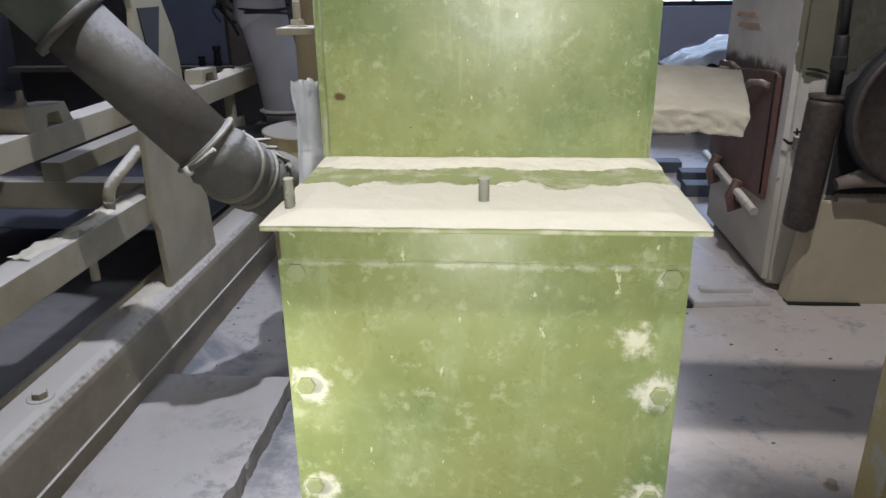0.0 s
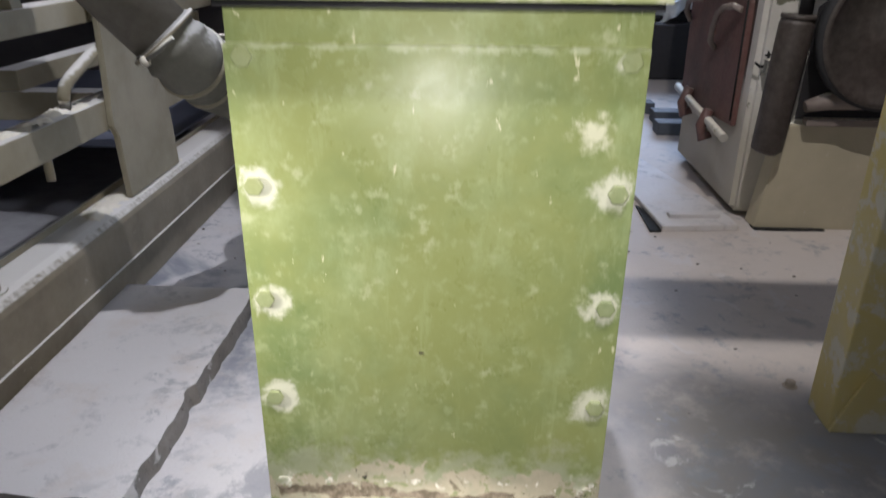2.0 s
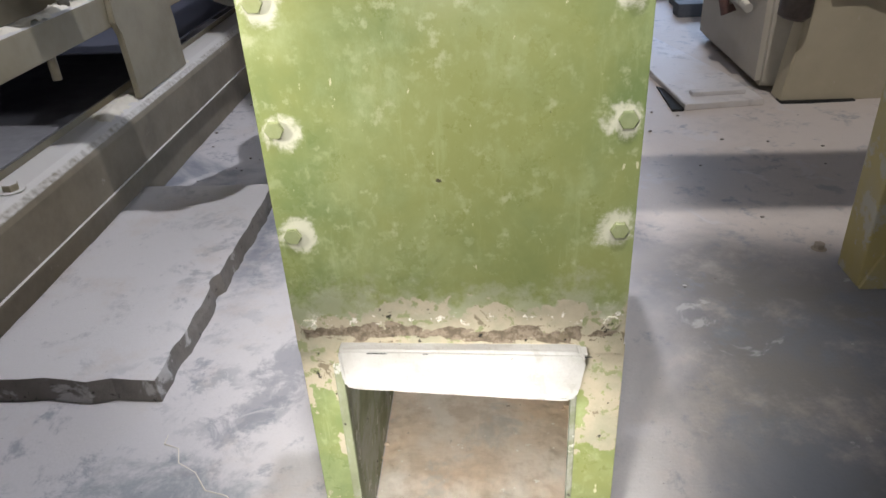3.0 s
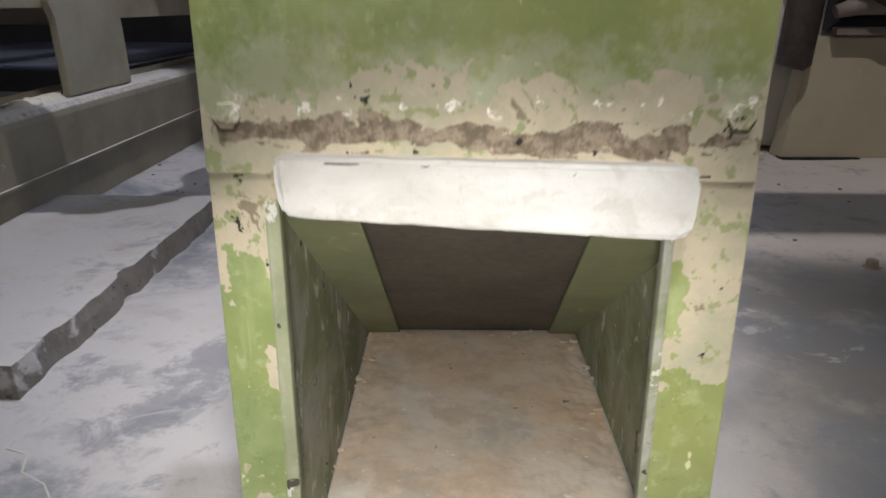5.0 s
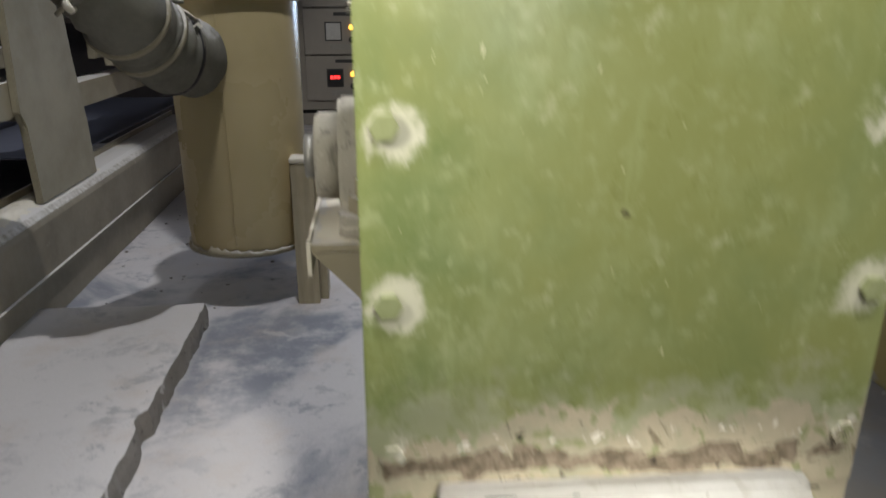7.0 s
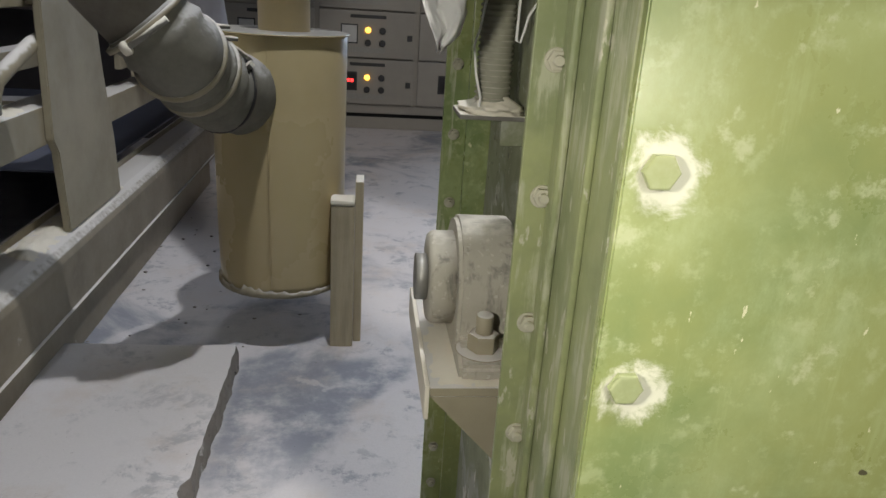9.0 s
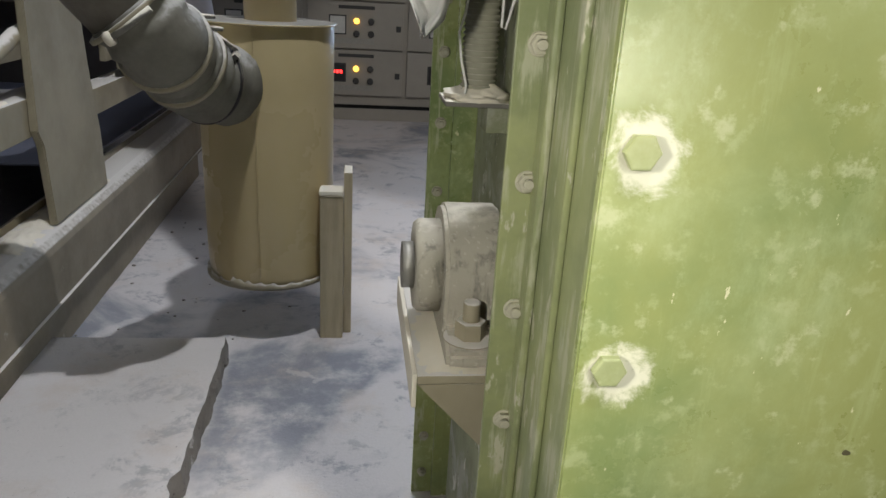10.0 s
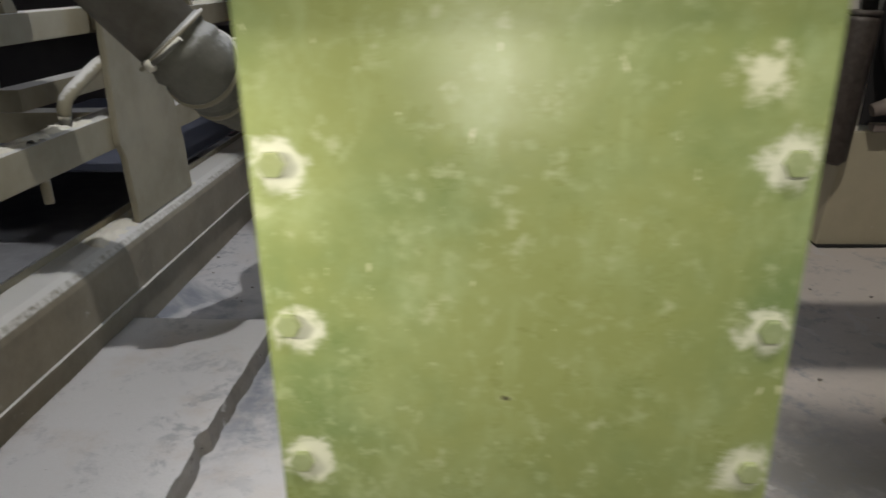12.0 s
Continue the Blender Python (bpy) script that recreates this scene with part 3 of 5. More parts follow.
def prism(outline, axis, low, high, bevel=0.0):
    """A plate: an outline in the two other axes, drawn out along one axis."""
    bm = bmesh.new()

    def spot(a, b, c):
        return {"x": (c, a, b), "y": (a, c, b), "z": (a, b, c)}[axis]
    lower = [bm.verts.new(spot(a, b, low)) for a, b in outline]
    upper = [bm.verts.new(spot(a, b, high)) for a, b in outline]
    bm.faces.new(lower)
    bm.faces.new(upper[::-1])
    for k in range(len(outline)):
        n = (k + 1) % len(outline)
        bm.faces.new((lower[n], lower[k], upper[k], upper[n]))
    bmesh.ops.recalc_face_normals(bm, faces=bm.faces)
    if bevel:
        bmesh.ops.bevel(bm, geom=list(bm.edges), offset=bevel, segments=2, affect="EDGES")
    return bm


def mesh_of(bm, name, material):
    data = bpy.data.meshes.new(name)
    bmesh.ops.recalc_face_normals(bm, faces=bm.faces)
    bm.to_mesh(data)
    bm.free()
    data.materials.append(material)
    return data


def part(name, bm, material, parent, label=""):
    ob = new(name, mesh_of(bm, name, material))
    ob.parent = parent
    return tagged(ob, label)


def thing(name, label, category, group="", kind="", at=(0, 0, 0)):
    ob = new(name)
    ob.empty_display_size = 0.05
    ob.location = at
    return tagged(ob, label, category, group, kind)


def solid(name, bm, material, label, category="", group="", kind=""):
    return tagged(new(name, mesh_of(bm, name, material)), label, category, group, kind)


def heap(low, high, height, steps=(60, 24), seed=0.0, rough=0.006, ragged=0.02, sharp=()):
    """A low heap of meal on a flat base, thinning out raggedly at its edges but for the sharp ones."""
    (x0, y0, z0), (x1, y1) = low, high
    bm = bmesh.new()
    grid = {}
    nx, ny = steps
    for i in range(nx + 1):
        for j in range(ny + 1):
            u, v = i / nx, j / ny
            x, y = x0 + (x1 - x0) * u, y0 + (y1 - y0) * v
            sides = {"w": u * (x1 - x0), "e": (1 - u) * (x1 - x0), "s": v * (y1 - y0), "n": (1 - v) * (y1 - y0)}
            soft = min([d for k, d in sides.items() if k not in sharp] + [1.0])
            e = soft + ragged * (noise.fractal(Vector((x * 17, y * 17, seed)), 0.6, 2, 5) - 0.35)
            e = min(e, min([d for k, d in sides.items() if k in sharp] + [1.0]) * 0.8 + 0.007)
            h = height * max(-0.5, min(1, e / 0.03)) + (rough * noise.fractal(Vector((x * 24, y * 24, seed + 5)), 0.7, 2, 5) if e > 0 else 0)
            grid[i, j] = bm.verts.new((x, y, z0 + h))
    for i in range(nx):
        for j in range(ny):
            bm.faces.new((grid[i, j], grid[i + 1, j], grid[i + 1, j + 1], grid[i, j + 1])).smooth = True
    return bm


def hex_bolt(bm, place, axis, r=0.0095, h=0.007, washer=0.0125, shank=0.0):
    """A worn hexagon head on its washer, with the stud's end where it shows."""
    add_lathe(bm, [(washer * 0.96, 0), (washer, 0.0007), (washer * 0.93, 0.0016)], place, axis, 20)
    up = Vector(place) + Vector(axis).normalized() * 0.0016
    add_lathe(bm, [(r, 0), (r, h * 0.82), (r * 0.95, h * 0.95), (r * 0.84, h)], up, axis, 6)
    if shank:
        add_lathe(bm, [(r * 0.55, 0), (r * 0.55, shank), (r * 0.45, shank + 0.002)], up, axis, 14)
    return bm


# ---- the hall ----
bm = bmesh.new()
for a, b in (((-6, -5), (6, 8)),):
    bmesh.ops.create_grid(bm, x_segments=120, y_segments=130, size=0.5)
    for v in bm.verts:
        v.co = Vector((v.co.x * 12, v.co.y * 13 + 1.5, 0))
        v.co.z = 0.004 * noise.fractal(v.co * 3, 0.8, 2, 4)
for f in bm.faces:
    f.smooth = True
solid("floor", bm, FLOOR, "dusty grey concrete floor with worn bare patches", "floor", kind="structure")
solid("ceiling", box((-6.2, -5.2, 4.0), (6.2, 8.2, 4.2)), WALL, "dim whitewashed ceiling slab", "ceiling", kind="structure")
solid("wall_west", box((-6.2, -5.2, 0), (-6.0, 8.2, 4.0)), WALL, "grey limewashed hall wall", "wall", kind="structure")
solid("wall_east", box((6.0, -5.2, 0), (6.2, 8.2, 4.0)), WALL, "grey limewashed hall wall", "wall", kind="structure")
solid("wall_south", box((-6.0, -5.2, 0), (6.0, -5.0, 4.0)), WALL, "grey limewashed hall wall", "wall", kind="structure")
bm = bmesh.new()
for low, high in (((-6, 8.0, 0), (1.3, 8.2, 4.0)), ((3.4, 8.0, 0), (6, 8.2, 4.0)), ((1.3, 8.0, 0), (3.4, 8.2, 0.86)), ((1.3, 8.0, 2.4), (3.4, 8.2, 4.0))):
    add_box(bm, low, high)
solid("wall_north", bm, WALL, "grey limewashed wall pierced by a window", "wall", kind="structure")
win = thing("window_1", "steel-framed window with bright bluish daylight", "window", kind="structure", at=(2.35, 8.1, 0.86))
for k in range(4):
    part("window_bar", box((-1.05 + 0.68 * k, -0.02, 0.0), (-1.01 + 0.68 * k, 0.02, 1.54)), DARK, win)
part("window_rail", box((-1.05, -0.02, 0.0), (1.05, 0.02, 0.05)), DARK, win)
part("window_rail", box((-1.05, -0.02, 0.75), (1.05, 0.02, 0.79)), DARK, win)
solid("backdrop", box((-1, 9.5, -0.5), (6, 9.55, 4)), SKY, "bright pale blue daylight outside the window", "sky", kind="structure")

# the raised concrete pad under the left-hand machine
bm = bmesh.new()
nx, ny = 40, 44
top = {}
for i in range(nx + 1):
    for j in range(ny + 1):
        x, y = -2.4 + 1.803 * i / nx, 0.975 + 0.87 * j / ny
        if i == nx:
            x += 0.007 * noise.fractal(Vector((0, y * 11, 1)), 0.7, 2, 5) - (0.011 if 16 < j < 19 else 0)
        if j == 0:
            y += 0.012 * noise.fractal(Vector((x * 9, 0, 2)), 0.8, 2, 4)
        top[i, j] = bm.verts.new((x, y, 0.050 + 0.003 * noise.fractal(Vector((x * 5, y * 5, 3)), 0.8, 2, 4)))
for i in range(nx):
    for j in range(ny):
        bm.faces.new((top[i, j], top[i + 1, j], top[i + 1, j + 1], top[i, j + 1])).smooth = True
pad = solid("concrete_pad", bm, SLAB, "raised dusty concrete pad with broken edges", "concrete pad", kind="structure")
bm = bmesh.new()
rim = [(i, 0) for i in range(nx)] + [(nx, j) for j in range(ny)] + [(i, ny) for i in range(nx, -1, -1)]
rows = []
data = pad.data
for i, j in rim:
    p = data.vertices[i * (ny + 1) + j].co
    rows.append([bm.verts.new(p), bm.verts.new((p.x + (0.004 if i == nx else 0) + 0.006 * noise.noise(p * 30), p.y - (0.004 if j == 0 else 0), 0.028 + 0.008 * noise.noise(p * 40))), bm.verts.new((p.x + (0.006 if i == nx else 0) + 0.006 * noise.noise(p * 25), p.y - (0.006 if j == 0 else 0), -0.01))])
for a, b in zip(rows, rows[1:]):
    for k in range(2):
        bm.faces.new((a[k], a[k + 1], b[k + 1], b[k]))
part("pad_edge", bm, SLAB_EDGE, pad, "dark broken concrete edge")

# ---- the elevator boot ----
boot = thing("elevator_boot", "green-painted steel bucket elevator boot, chipped and floury", "elevator boot")
part("front_plate", prism([(-0.189, 0.391), (0.187, 0.386), (0.187, 0.9195), (-0.188, 0.9195)], "y", 0.615, 0.620, 0.001), GREEN, boot, "green enamelled plate with flour round its bolts")
part("top_band", box((-0.185, 0.618, 0.915), (0.187, 0.626, 0.957), 0.001), GREEN, boot)
part("rim_flange", box((-0.191, 0.583, 0.9585), (0.193, 0.835, 0.9635), 0.0015), RIM_GREEN, boot)
part("rim_gasket", box((-0.190, 0.606, 0.951), (0.192, 0.64, 0.9583)), DARK, boot)
for side in (-1, 1):
    for k, z in enumerate((0.908, 0.788, 0.668, 0.549, 0.431)):
        flat = 0.45 if k in (0, 4) else 1.0
        part("plate_bolt", hex_bolt(bmesh.new(), (side * 0.171, 0.615, z), (0, -1, 0), 0.0098, 0.0045 * flat, 0.0080), GREEN if k == 4 else BOLT_GREEN, boot)
    # the front plate overlaps an angle; behind it the side wall stands back and ends in a bolted flange
    def across(a, b, y0, y1, z0, z1, bevel=0.0):
        return box((min(side * a, side * b), y0, z0), (max(side * a, side * b), y1, z1), bevel)
    part("front_angle", across(0.152, 0.1865, 0.6205, 0.627, 0.40, 0.955, 0.001), GREEN, boot)
    part("side_wall", across(0.152, 0.157, 0.6275, 0.8415, 0.401, 0.957), SIDE_GREEN, boot, "rubbed dark green side wall")
    part("side_rib", across(0.1572, 0.163, 0.752, 0.776, 0.30, 0.955, 0.002), SIDE_GREEN, boot)
    part("wall_seam", across(0.1572, 0.160, 0.700, 0.708, 0.30, 0.955, 0.001), SIDE_GREEN, boot)
    part("side_flange", across(0.146, 0.187, 0.842, 0.848, 0.30, 0.957, 0.001), SIDE_GREEN, boot, "bolted angle flange, scuffed to pale flour")
    part("flange_root", across(0.1572, 0.1645, 0.818, 0.8418, 0.30, 0.955, 0.003), SIDE_GREEN, boot)
    for z in (0.93, 0.82, 0.711, 0.597, 0.485, 0.37):
        part("side_bolt", hex_bolt(bmesh.new(), (side * 0.168, 0.842, z), (0, -1, 0), 0.0082, 0.005, 0.0098, 0.008), CAKED, boot, "bolt caked in flour")
    x = side * 0.128
    part("recessed_panel", box((min(x, x - side * 0.004), 0.849, 0.28), (max(x, x - side * 0.004), 1.326, 0.875)), INNER, boot)
    part("back_flange", box((min(side * 0.197, x - side * 0.01), 1.34, 0.0), (max(side * 0.197, x - side * 0.01), 1.347, 0.875), 0.001), GREEN, boot)
    part("back_angle", box((min(side * 0.163, x - side * 0.006), 1.327, 0.0), (max(side * 0.163, x - side * 0.006), 1.339, 0.872), 0.001), GREEN, boot)
    for z in (0.84, 0.768, 0.666, 0.561, 0.30, 0.12, 0.045):
        part("flange_bolt", hex_bolt(bmesh.new(), (side * 0.180, 1.34, z), (0, -1, 0), 0.0075, 0.006, 0.0085, 0.008), CAKED, boot, "bolt caked in flour")
    # the legs under the plate
    part("leg_outer", across(0.182, 0.187, 0.6275, 0.845, 0.0, 0.3955), SIDE_GREEN, boot)
    edge = 0.142 if side < 0 else 0.131
    part("leg_front", across(edge, 0.190, 0.621, 0.626, 0.0, 0.395, 0.001), GREEN, boot)
    part("leg_edge", across(edge - 0.0005, edge + (0.0105 if side < 0 else 0.007), 0.6185, 0.6295, 0.0, 0.37, 0.002), FLAKED, boot)
    inner = -0.152 if side < 0 else 0.179
    part("leg_side", box((min(inner, inner + side * 0.005), 0.63, 0.0), (max(inner, inner + side * 0.005), 1.20, 0.40)), FLAKED, boot, "flaking dull grey-green inner leg panel")
    # sloped skirt plates of the hopper bottom
    near, far = (-0.093, -0.102) if side < 0 else (0.092, 0.136)
    bm = bmesh.new()
    ring = []
    for lift in (0.0, 0.006):
        ring.append([bm.verts.new(p) for p in ((near, 0.632, 0.372 + lift), (inner, 0.632, 0.372 + lift), (inner, 1.185, -0.004 + lift), (far, 1.185, -0.004 + lift))])
    bm.faces.new(ring[0])
    bm.faces.new(ring[1][::-1])
    for k in range(4):
        bm.faces.new((ring[0][k], ring[0][(k + 1) % 4], ring[1][(k + 1) % 4], ring[1][k]))
    part("hopper_skirt", bm, DIRTY_GREEN, boot)
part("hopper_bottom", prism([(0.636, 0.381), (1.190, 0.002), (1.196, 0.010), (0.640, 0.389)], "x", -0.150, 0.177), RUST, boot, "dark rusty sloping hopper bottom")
part("back_plate", box((-0.125, 1.341, 0.0), (0.125, 1.346, 0.875)), GREEN, boot)
part("back_cover", box((-0.197, 1.06, 0.8755), (0.197, 1.348, 0.880), 0.001), GREEN, boot)
# the casing that rises from the boot
bm = box((-0.194, 0.826, 0.964), (0.188, 1.06, 2.9))
upright = [e for e in bm.edges if abs(e.verts[0].co.z - e.verts[1].co.z) > 1]
bmesh.ops.bevel(bm, geom=upright, offset=0.012, segments=4, affect="EDGES")
part("casing", bm, GREEN, boot, "upright green elevator casing with folded edges")
for x, y, h in ((-0.174, 0.624, 20), (0.002, 0.641, 18)):
    ridges = [(0.0054 if k % 2 else 0.0041, 0.0016 * k) for k in range(h)]
    part("stud", lathe(ridges + [(0.0048, 0.0016 * h)], (x, y, 0.9635), sides=16), THREAD, boot, "upright steel stud dulled by flour")
# clean-out slide and the flour caked on it
slide = prism([(-0.1398, 0.402), (-0.136, 0.4055), (0.1355, 0.400), (0.1405, 0.3978), (0.1425, 0.3925), (0.1335, 0.3705), (0.1295, 0.3655), (0.123, 0.3625), (0.112, 0.3622), (-0.122, 0.3725), (-0.128, 0.3745), (-0.1315, 0.378), (-0.1365, 0.390)], "y", 0.600, 0.619, 0.0025)
bmesh.ops.subdivide_edges(slide, edges=[e for e in slide.edges if e.calc_length() > 0.03], cuts=24)
for v in slide.verts:
    v.co.y += min(0.0, v.co.z - 0.402) * (1.0 if v.co.y < 0.61 else 0.3)
    v.co += Vector((0, -0.0015, 0.001)) * noise.noise(v.co * 60) + Vector((0, -0.0006, 0.0009)) * noise.noise(v.co * 210)
part("slide_lip", tube([(-0.118 + 0.0245 * k, 0.5885 + 0.0006 * (k % 2), 0.3702 - 0.00102 * k + 0.0006 * math.sin(k * 2.1)) for k in range(11)], 0.0022, 8), FLAKED, boot, "dull steel lip under the slide")
part("slide_crack", tube([(-0.105 + 0.0255 * k, 0.5992, 0.4018 - 0.00085 * k + 0.0007 * math.sin(k * 2.7)) for k in range(11)], 0.0007, 6), BLACK, boot, "hairline crack above the slide")
part("slide_board", slide, PLASTER, boot, "white flour-caked clean-out slide leaning outwards")
ledge = prism([(0.6148, 0.4025), (0.6015, 0.4005), (0.6015, 0.394), (0.6148, 0.390)], "x", -0.137, 0.145, 0.001)
for v in ledge.verts:
    v.co.z -= 0.032 * v.co.x
part("slide_ledge", ledge, PLASTER, boot, "flour packed above the slide")
solid("flour_heap", heap((-0.191, 0.5822, 0.9622), (0.193, 0.732), 0.009, (190, 70), 3.0, 0.0006, 0.024, "wse"), MEAL, "cream flour heaped on the boot's rim", "flour", kind="stuff")
solid("flour_ridge", heap((-0.191, 0.780, 0.9625), (0.193, 0.838), 0.009, (150, 26), 8.0, 0.0008, 0.016, "wne"), MEAL, "line of flour along the casing's foot", "flour", kind="stuff")

# ---- the bearing on its bracket ----
bracket = thing("bearing_bracket", "flour-covered welded steel bearing bracket on the boot", "bracket", at=(-0.19, 1.0, 0.5))
part("shelf", box((-0.055, -0.115, -0.004), (0.064, 0.13, 0.005), 0.001), FRAME, bracket)
part("lip", box((-0.060, -0.115, -0.030), (-0.0552, 0.13, 0.007), 0.001), MEAL, bracket, "lip caked white with flour")
part("gusset", prism([(-0.055, -0.005), (0.06, -0.005), (0.06, -0.13)], "y", -0.113, -0.106, 0.0005), FRAME, bracket)
part("gusset", prism([(-0.055, -0.005), (0.06, -0.005), (0.06, -0.13)], "y", 0.115, 0.122, 0.0005), FRAME, bracket)
block = thing("pillow_block_bearing", "grey cast-iron pillow block bearing dusted with flour", "bearing", at=(-0.19, 1.0, 0.505))
outline = [(-0.104, 0), (0.104, 0), (0.104, 0.016), (0.090, 0.022), (0.066, 0.026)]
outline += [(0.068 * math.cos(a), 0.070 + 0.068 * math.sin(a)) for a in [math.radians(d) for d in range(-20, 201, 12)]]
outline += [(-0.066, 0.026), (-0.090, 0.022), (-0.104, 0.016)]
housing = part("housing", prism(outline, "x", -0.026, 0.034, 0.004), CAST, block)
for f in housing.data.polygons:
    f.use_smooth = True
housing.data.set_sharp_from_angle(angle=radians(32))
part("inner_ring", lathe([(0.050, 0), (0.050, 0.022), (0.046, 0.027), (0.030, 0.027)], (-0.026, 0, 0.070), (-1, 0, 0), 36), CAST, block)
part("shaft_end", lathe([(0.025, 0), (0.025, 0.012)], (-0.0535, 0, 0.070), (-1, 0, 0), 28), STEEL, block)
part("shaft", lathe([(0.025, 0), (0.025, 0.065)], (0.0345, 0, 0.070), (1, 0, 0), 28), STEEL, block)
for y in (-0.078, 0.078):
    part("mounting_nut", hex_bolt(bmesh.new(), (0, y, 0.0225), (0, 0, 1), 0.016, 0.018, 0.028, 0.036), FRAME, block, "hexagon nut on its stud, coated in flour")

# take-up screw above the bearing
screw = thing("take_up_screw", "threaded take-up screw with flour-clogged foot plate", "screw", at=(-0.166, 1.12, 0.730))
part("foot_plate", box((-0.04, -0.03, 0), (0.038, 0.04, 0.006), 0.001), IRON, screw)
bm = bmesh.new()
bmesh.ops.create_icosphere(bm, subdivisions=4, radius=1.0)
for v in bm.verts:
    p = v.co.copy()
    lump = 1 + 0.28 * noise.fractal(p * 1.7 + Vector((3, 1, 0)), 0.7, 2, 4)
    v.co = Vector((p.x * 0.040 * lump, p.y * 0.034 * lump, (0.010 + 0.016 * max(0, 1 - math.hypot(p.x, p.y) * 1.3)) * p.z * lump + 0.008))
    v.co.z = max(v.co.z, 0.0062)
for f in bm.faces:
    f.smooth = True
part("flour_lump", bm, MEAL, screw, "lump of caked flour")
prof = []
for k in range(52):
    prof += [(0.0178, 0.0064 * k), (0.0212, 0.0064 * k + 0.0026), (0.0205, 0.0064 * k + 0.0040)]
part("thread", lathe(prof, (0, 0, 0.012), sides=24), THREAD, screw)
part("arm", box((0.01, -0.02, -0.03), (0.0405, 0.02, -0.0005)), INNER, screw)

# ---- dust barrel with its pipes, at the left ----
barrel = thing("dust_barrel", "tan enamelled steel dust barrel hanging from its neck pipe", "barrel", at=(-0.513, 2.07, 0))
part("body", lathe([(0.146, 0.138), (0.153, 0.142), (0.154, 0.165), (0.156, 0.20), (0.159, 0.75), (0.157, 0.755)], (0, 0, 0), sides=56), BARREL, barrel)
part("top_rim", lathe([(0.158, 0), (0.165, 0.001), (0.165, 0.005), (0.158, 0.006)], (0, 0, 0.752), sides=56), BARREL, barrel)
bm = bmesh.new()
rows = []
for k in range(97):
    a = 2 * math.pi * k / 96
    h = 0.012 + 0.022 * max(0, noise.fractal(Vector((math.cos(a) * 7, math.sin(a) * 7, 8)), 0.5, 2, 6) + 0.1)
    rows.append([bm.verts.new((r * math.cos(a), r * math.sin(a), z)) for r, z in ((0.156, 0.139), (0.161 + 0.0006 * math.sin(k * 2.4), 0.141), (0.1605 + 0.0006 * math.sin(k * 1.7), 0.141 + h * 0.7), (0.156, 0.141 + h))])
for p, q in zip(rows, rows[1:]):
    for k in range(3):
        bm.faces.new((p[k], q[k], q[k + 1], p[k + 1])).smooth = True
part("foot_crust", bm, FRAME, barrel, "jagged crust of flour round the foot")
part("neck", lathe([(0.060, 0), (0.060, 3.24)], (0.012, 0, 0.758), sides=36), BARREL, barrel)
part("seam", box((-0.0115, -0.1597, 0.17), (-0.0095, -0.1555, 0.75)), BARREL, barrel)
prop = thing("timber_prop", "short dusty timber prop beside the barrel", "timber", at=(-0.350, 1.965, 0))
part("post", box((-0.034, -0.030, 0.0), (0.022, 0.030, 0.372), 0.003), WOOD, prop)
part("rear_post", box((0.0225, 0.0, 0.0), (0.043, 0.075, 0.425), 0.003), WOOD, prop)

part("flour_cap", box((-0.036, -0.032, 0.3725), (0.0222, 0.031, 0.386), 0.006), MEAL, prop, "flour lying on the prop's top")

duct = thing("suction_pipe", "grey steel suction pipe with a clamped flexible sleeve", "pipe", at=(0, 0, 0))
mouth, low, high = Vector((-0.600, 1.940, 0.648)), Vector((-0.706, 1.719, 0.775)), Vector((-1.57, 1.40, 1.855))
way = (high - low).normalized()
part("pipe", tube([low, low + way * 0.2, low + way * 0.395], 0.079, 36), PIPE, duct)
part("upper_pipe", tube([low + way * 0.40, low + way * 0.8, high], 0.084, 36), painted("green_duct", (0.15, 0.17, 0.12), (0.10, 0.11, 0.08), 0.6, True, 0.7, scale=9), duct, "greenish upper length of pipe")
part("collar", tube([low + way * 0.390, low + way * 0.391, low + way * 0.409, low + way * 0.41], [0.080, 0.098, 0.098, 0.080], 36), PIPE, duct)
mid = Vector((-0.655, 1.805, 0.697))
pts, rad = [], []
curve = [low + way * 0.02, low - way * 0.06, mid + Vector((0, 0, -0.008)), (mid + mouth) / 2 + Vector((0.0, 0, -0.030)), mouth + Vector((0.03, 0.04, -0.028))]
for k in range(len(curve) - 1):
    for s in range(8):
        u = s / 8
        pts.append(curve[k].lerp(curve[k + 1], u))
        rad.append(0.083 + 0.00025 * (k * 8 + s) + 0.004 * math.sin((k * 8 + s) * 1.57) + 0.004 * noise.noise(Vector((k * 8 + s, 0, 0))))
part("sleeve", tube(pts, rad, 36, wobble=0.05), SLEEVE, duct, "dusty flexible sleeve in folds")
for k in (1, 10, 18, 25):
    a = (pts[min(k + 1, len(pts) - 1)] - pts[k - 1]).normalized()
    part("clamp", tube([pts[k] - a * 0.005, pts[k] - a * 0.004, pts[k] + a * 0.004, pts[k] + a * 0.005], [0.088, 0.094, 0.094, 0.088], 36), FRAME if k < 20 else DARK, duct, "hose clamp band")
part("clamp_screw", tube([(-0.722, 1.632, 0.742), (-0.69, 1.628, 0.764), (-0.655, 1.630, 0.792)], 0.006, 12), IRON, duct)
part("clamp_nut", lathe([(0.012, 0), (0.014, 0.006), (0.012, 0.014)], (-0.722, 1.632, 0.742), (-0.6, 0, -0.4), 10), MEAL, duct, "clamp nut caked in flour")
part("clamp_screw", tube([pts[25] + Vector((0.012, -0.051, 0.101)), pts[25] + Vector((0.055, -0.05, 0.07))], 0.006, 10), IRON, duct)

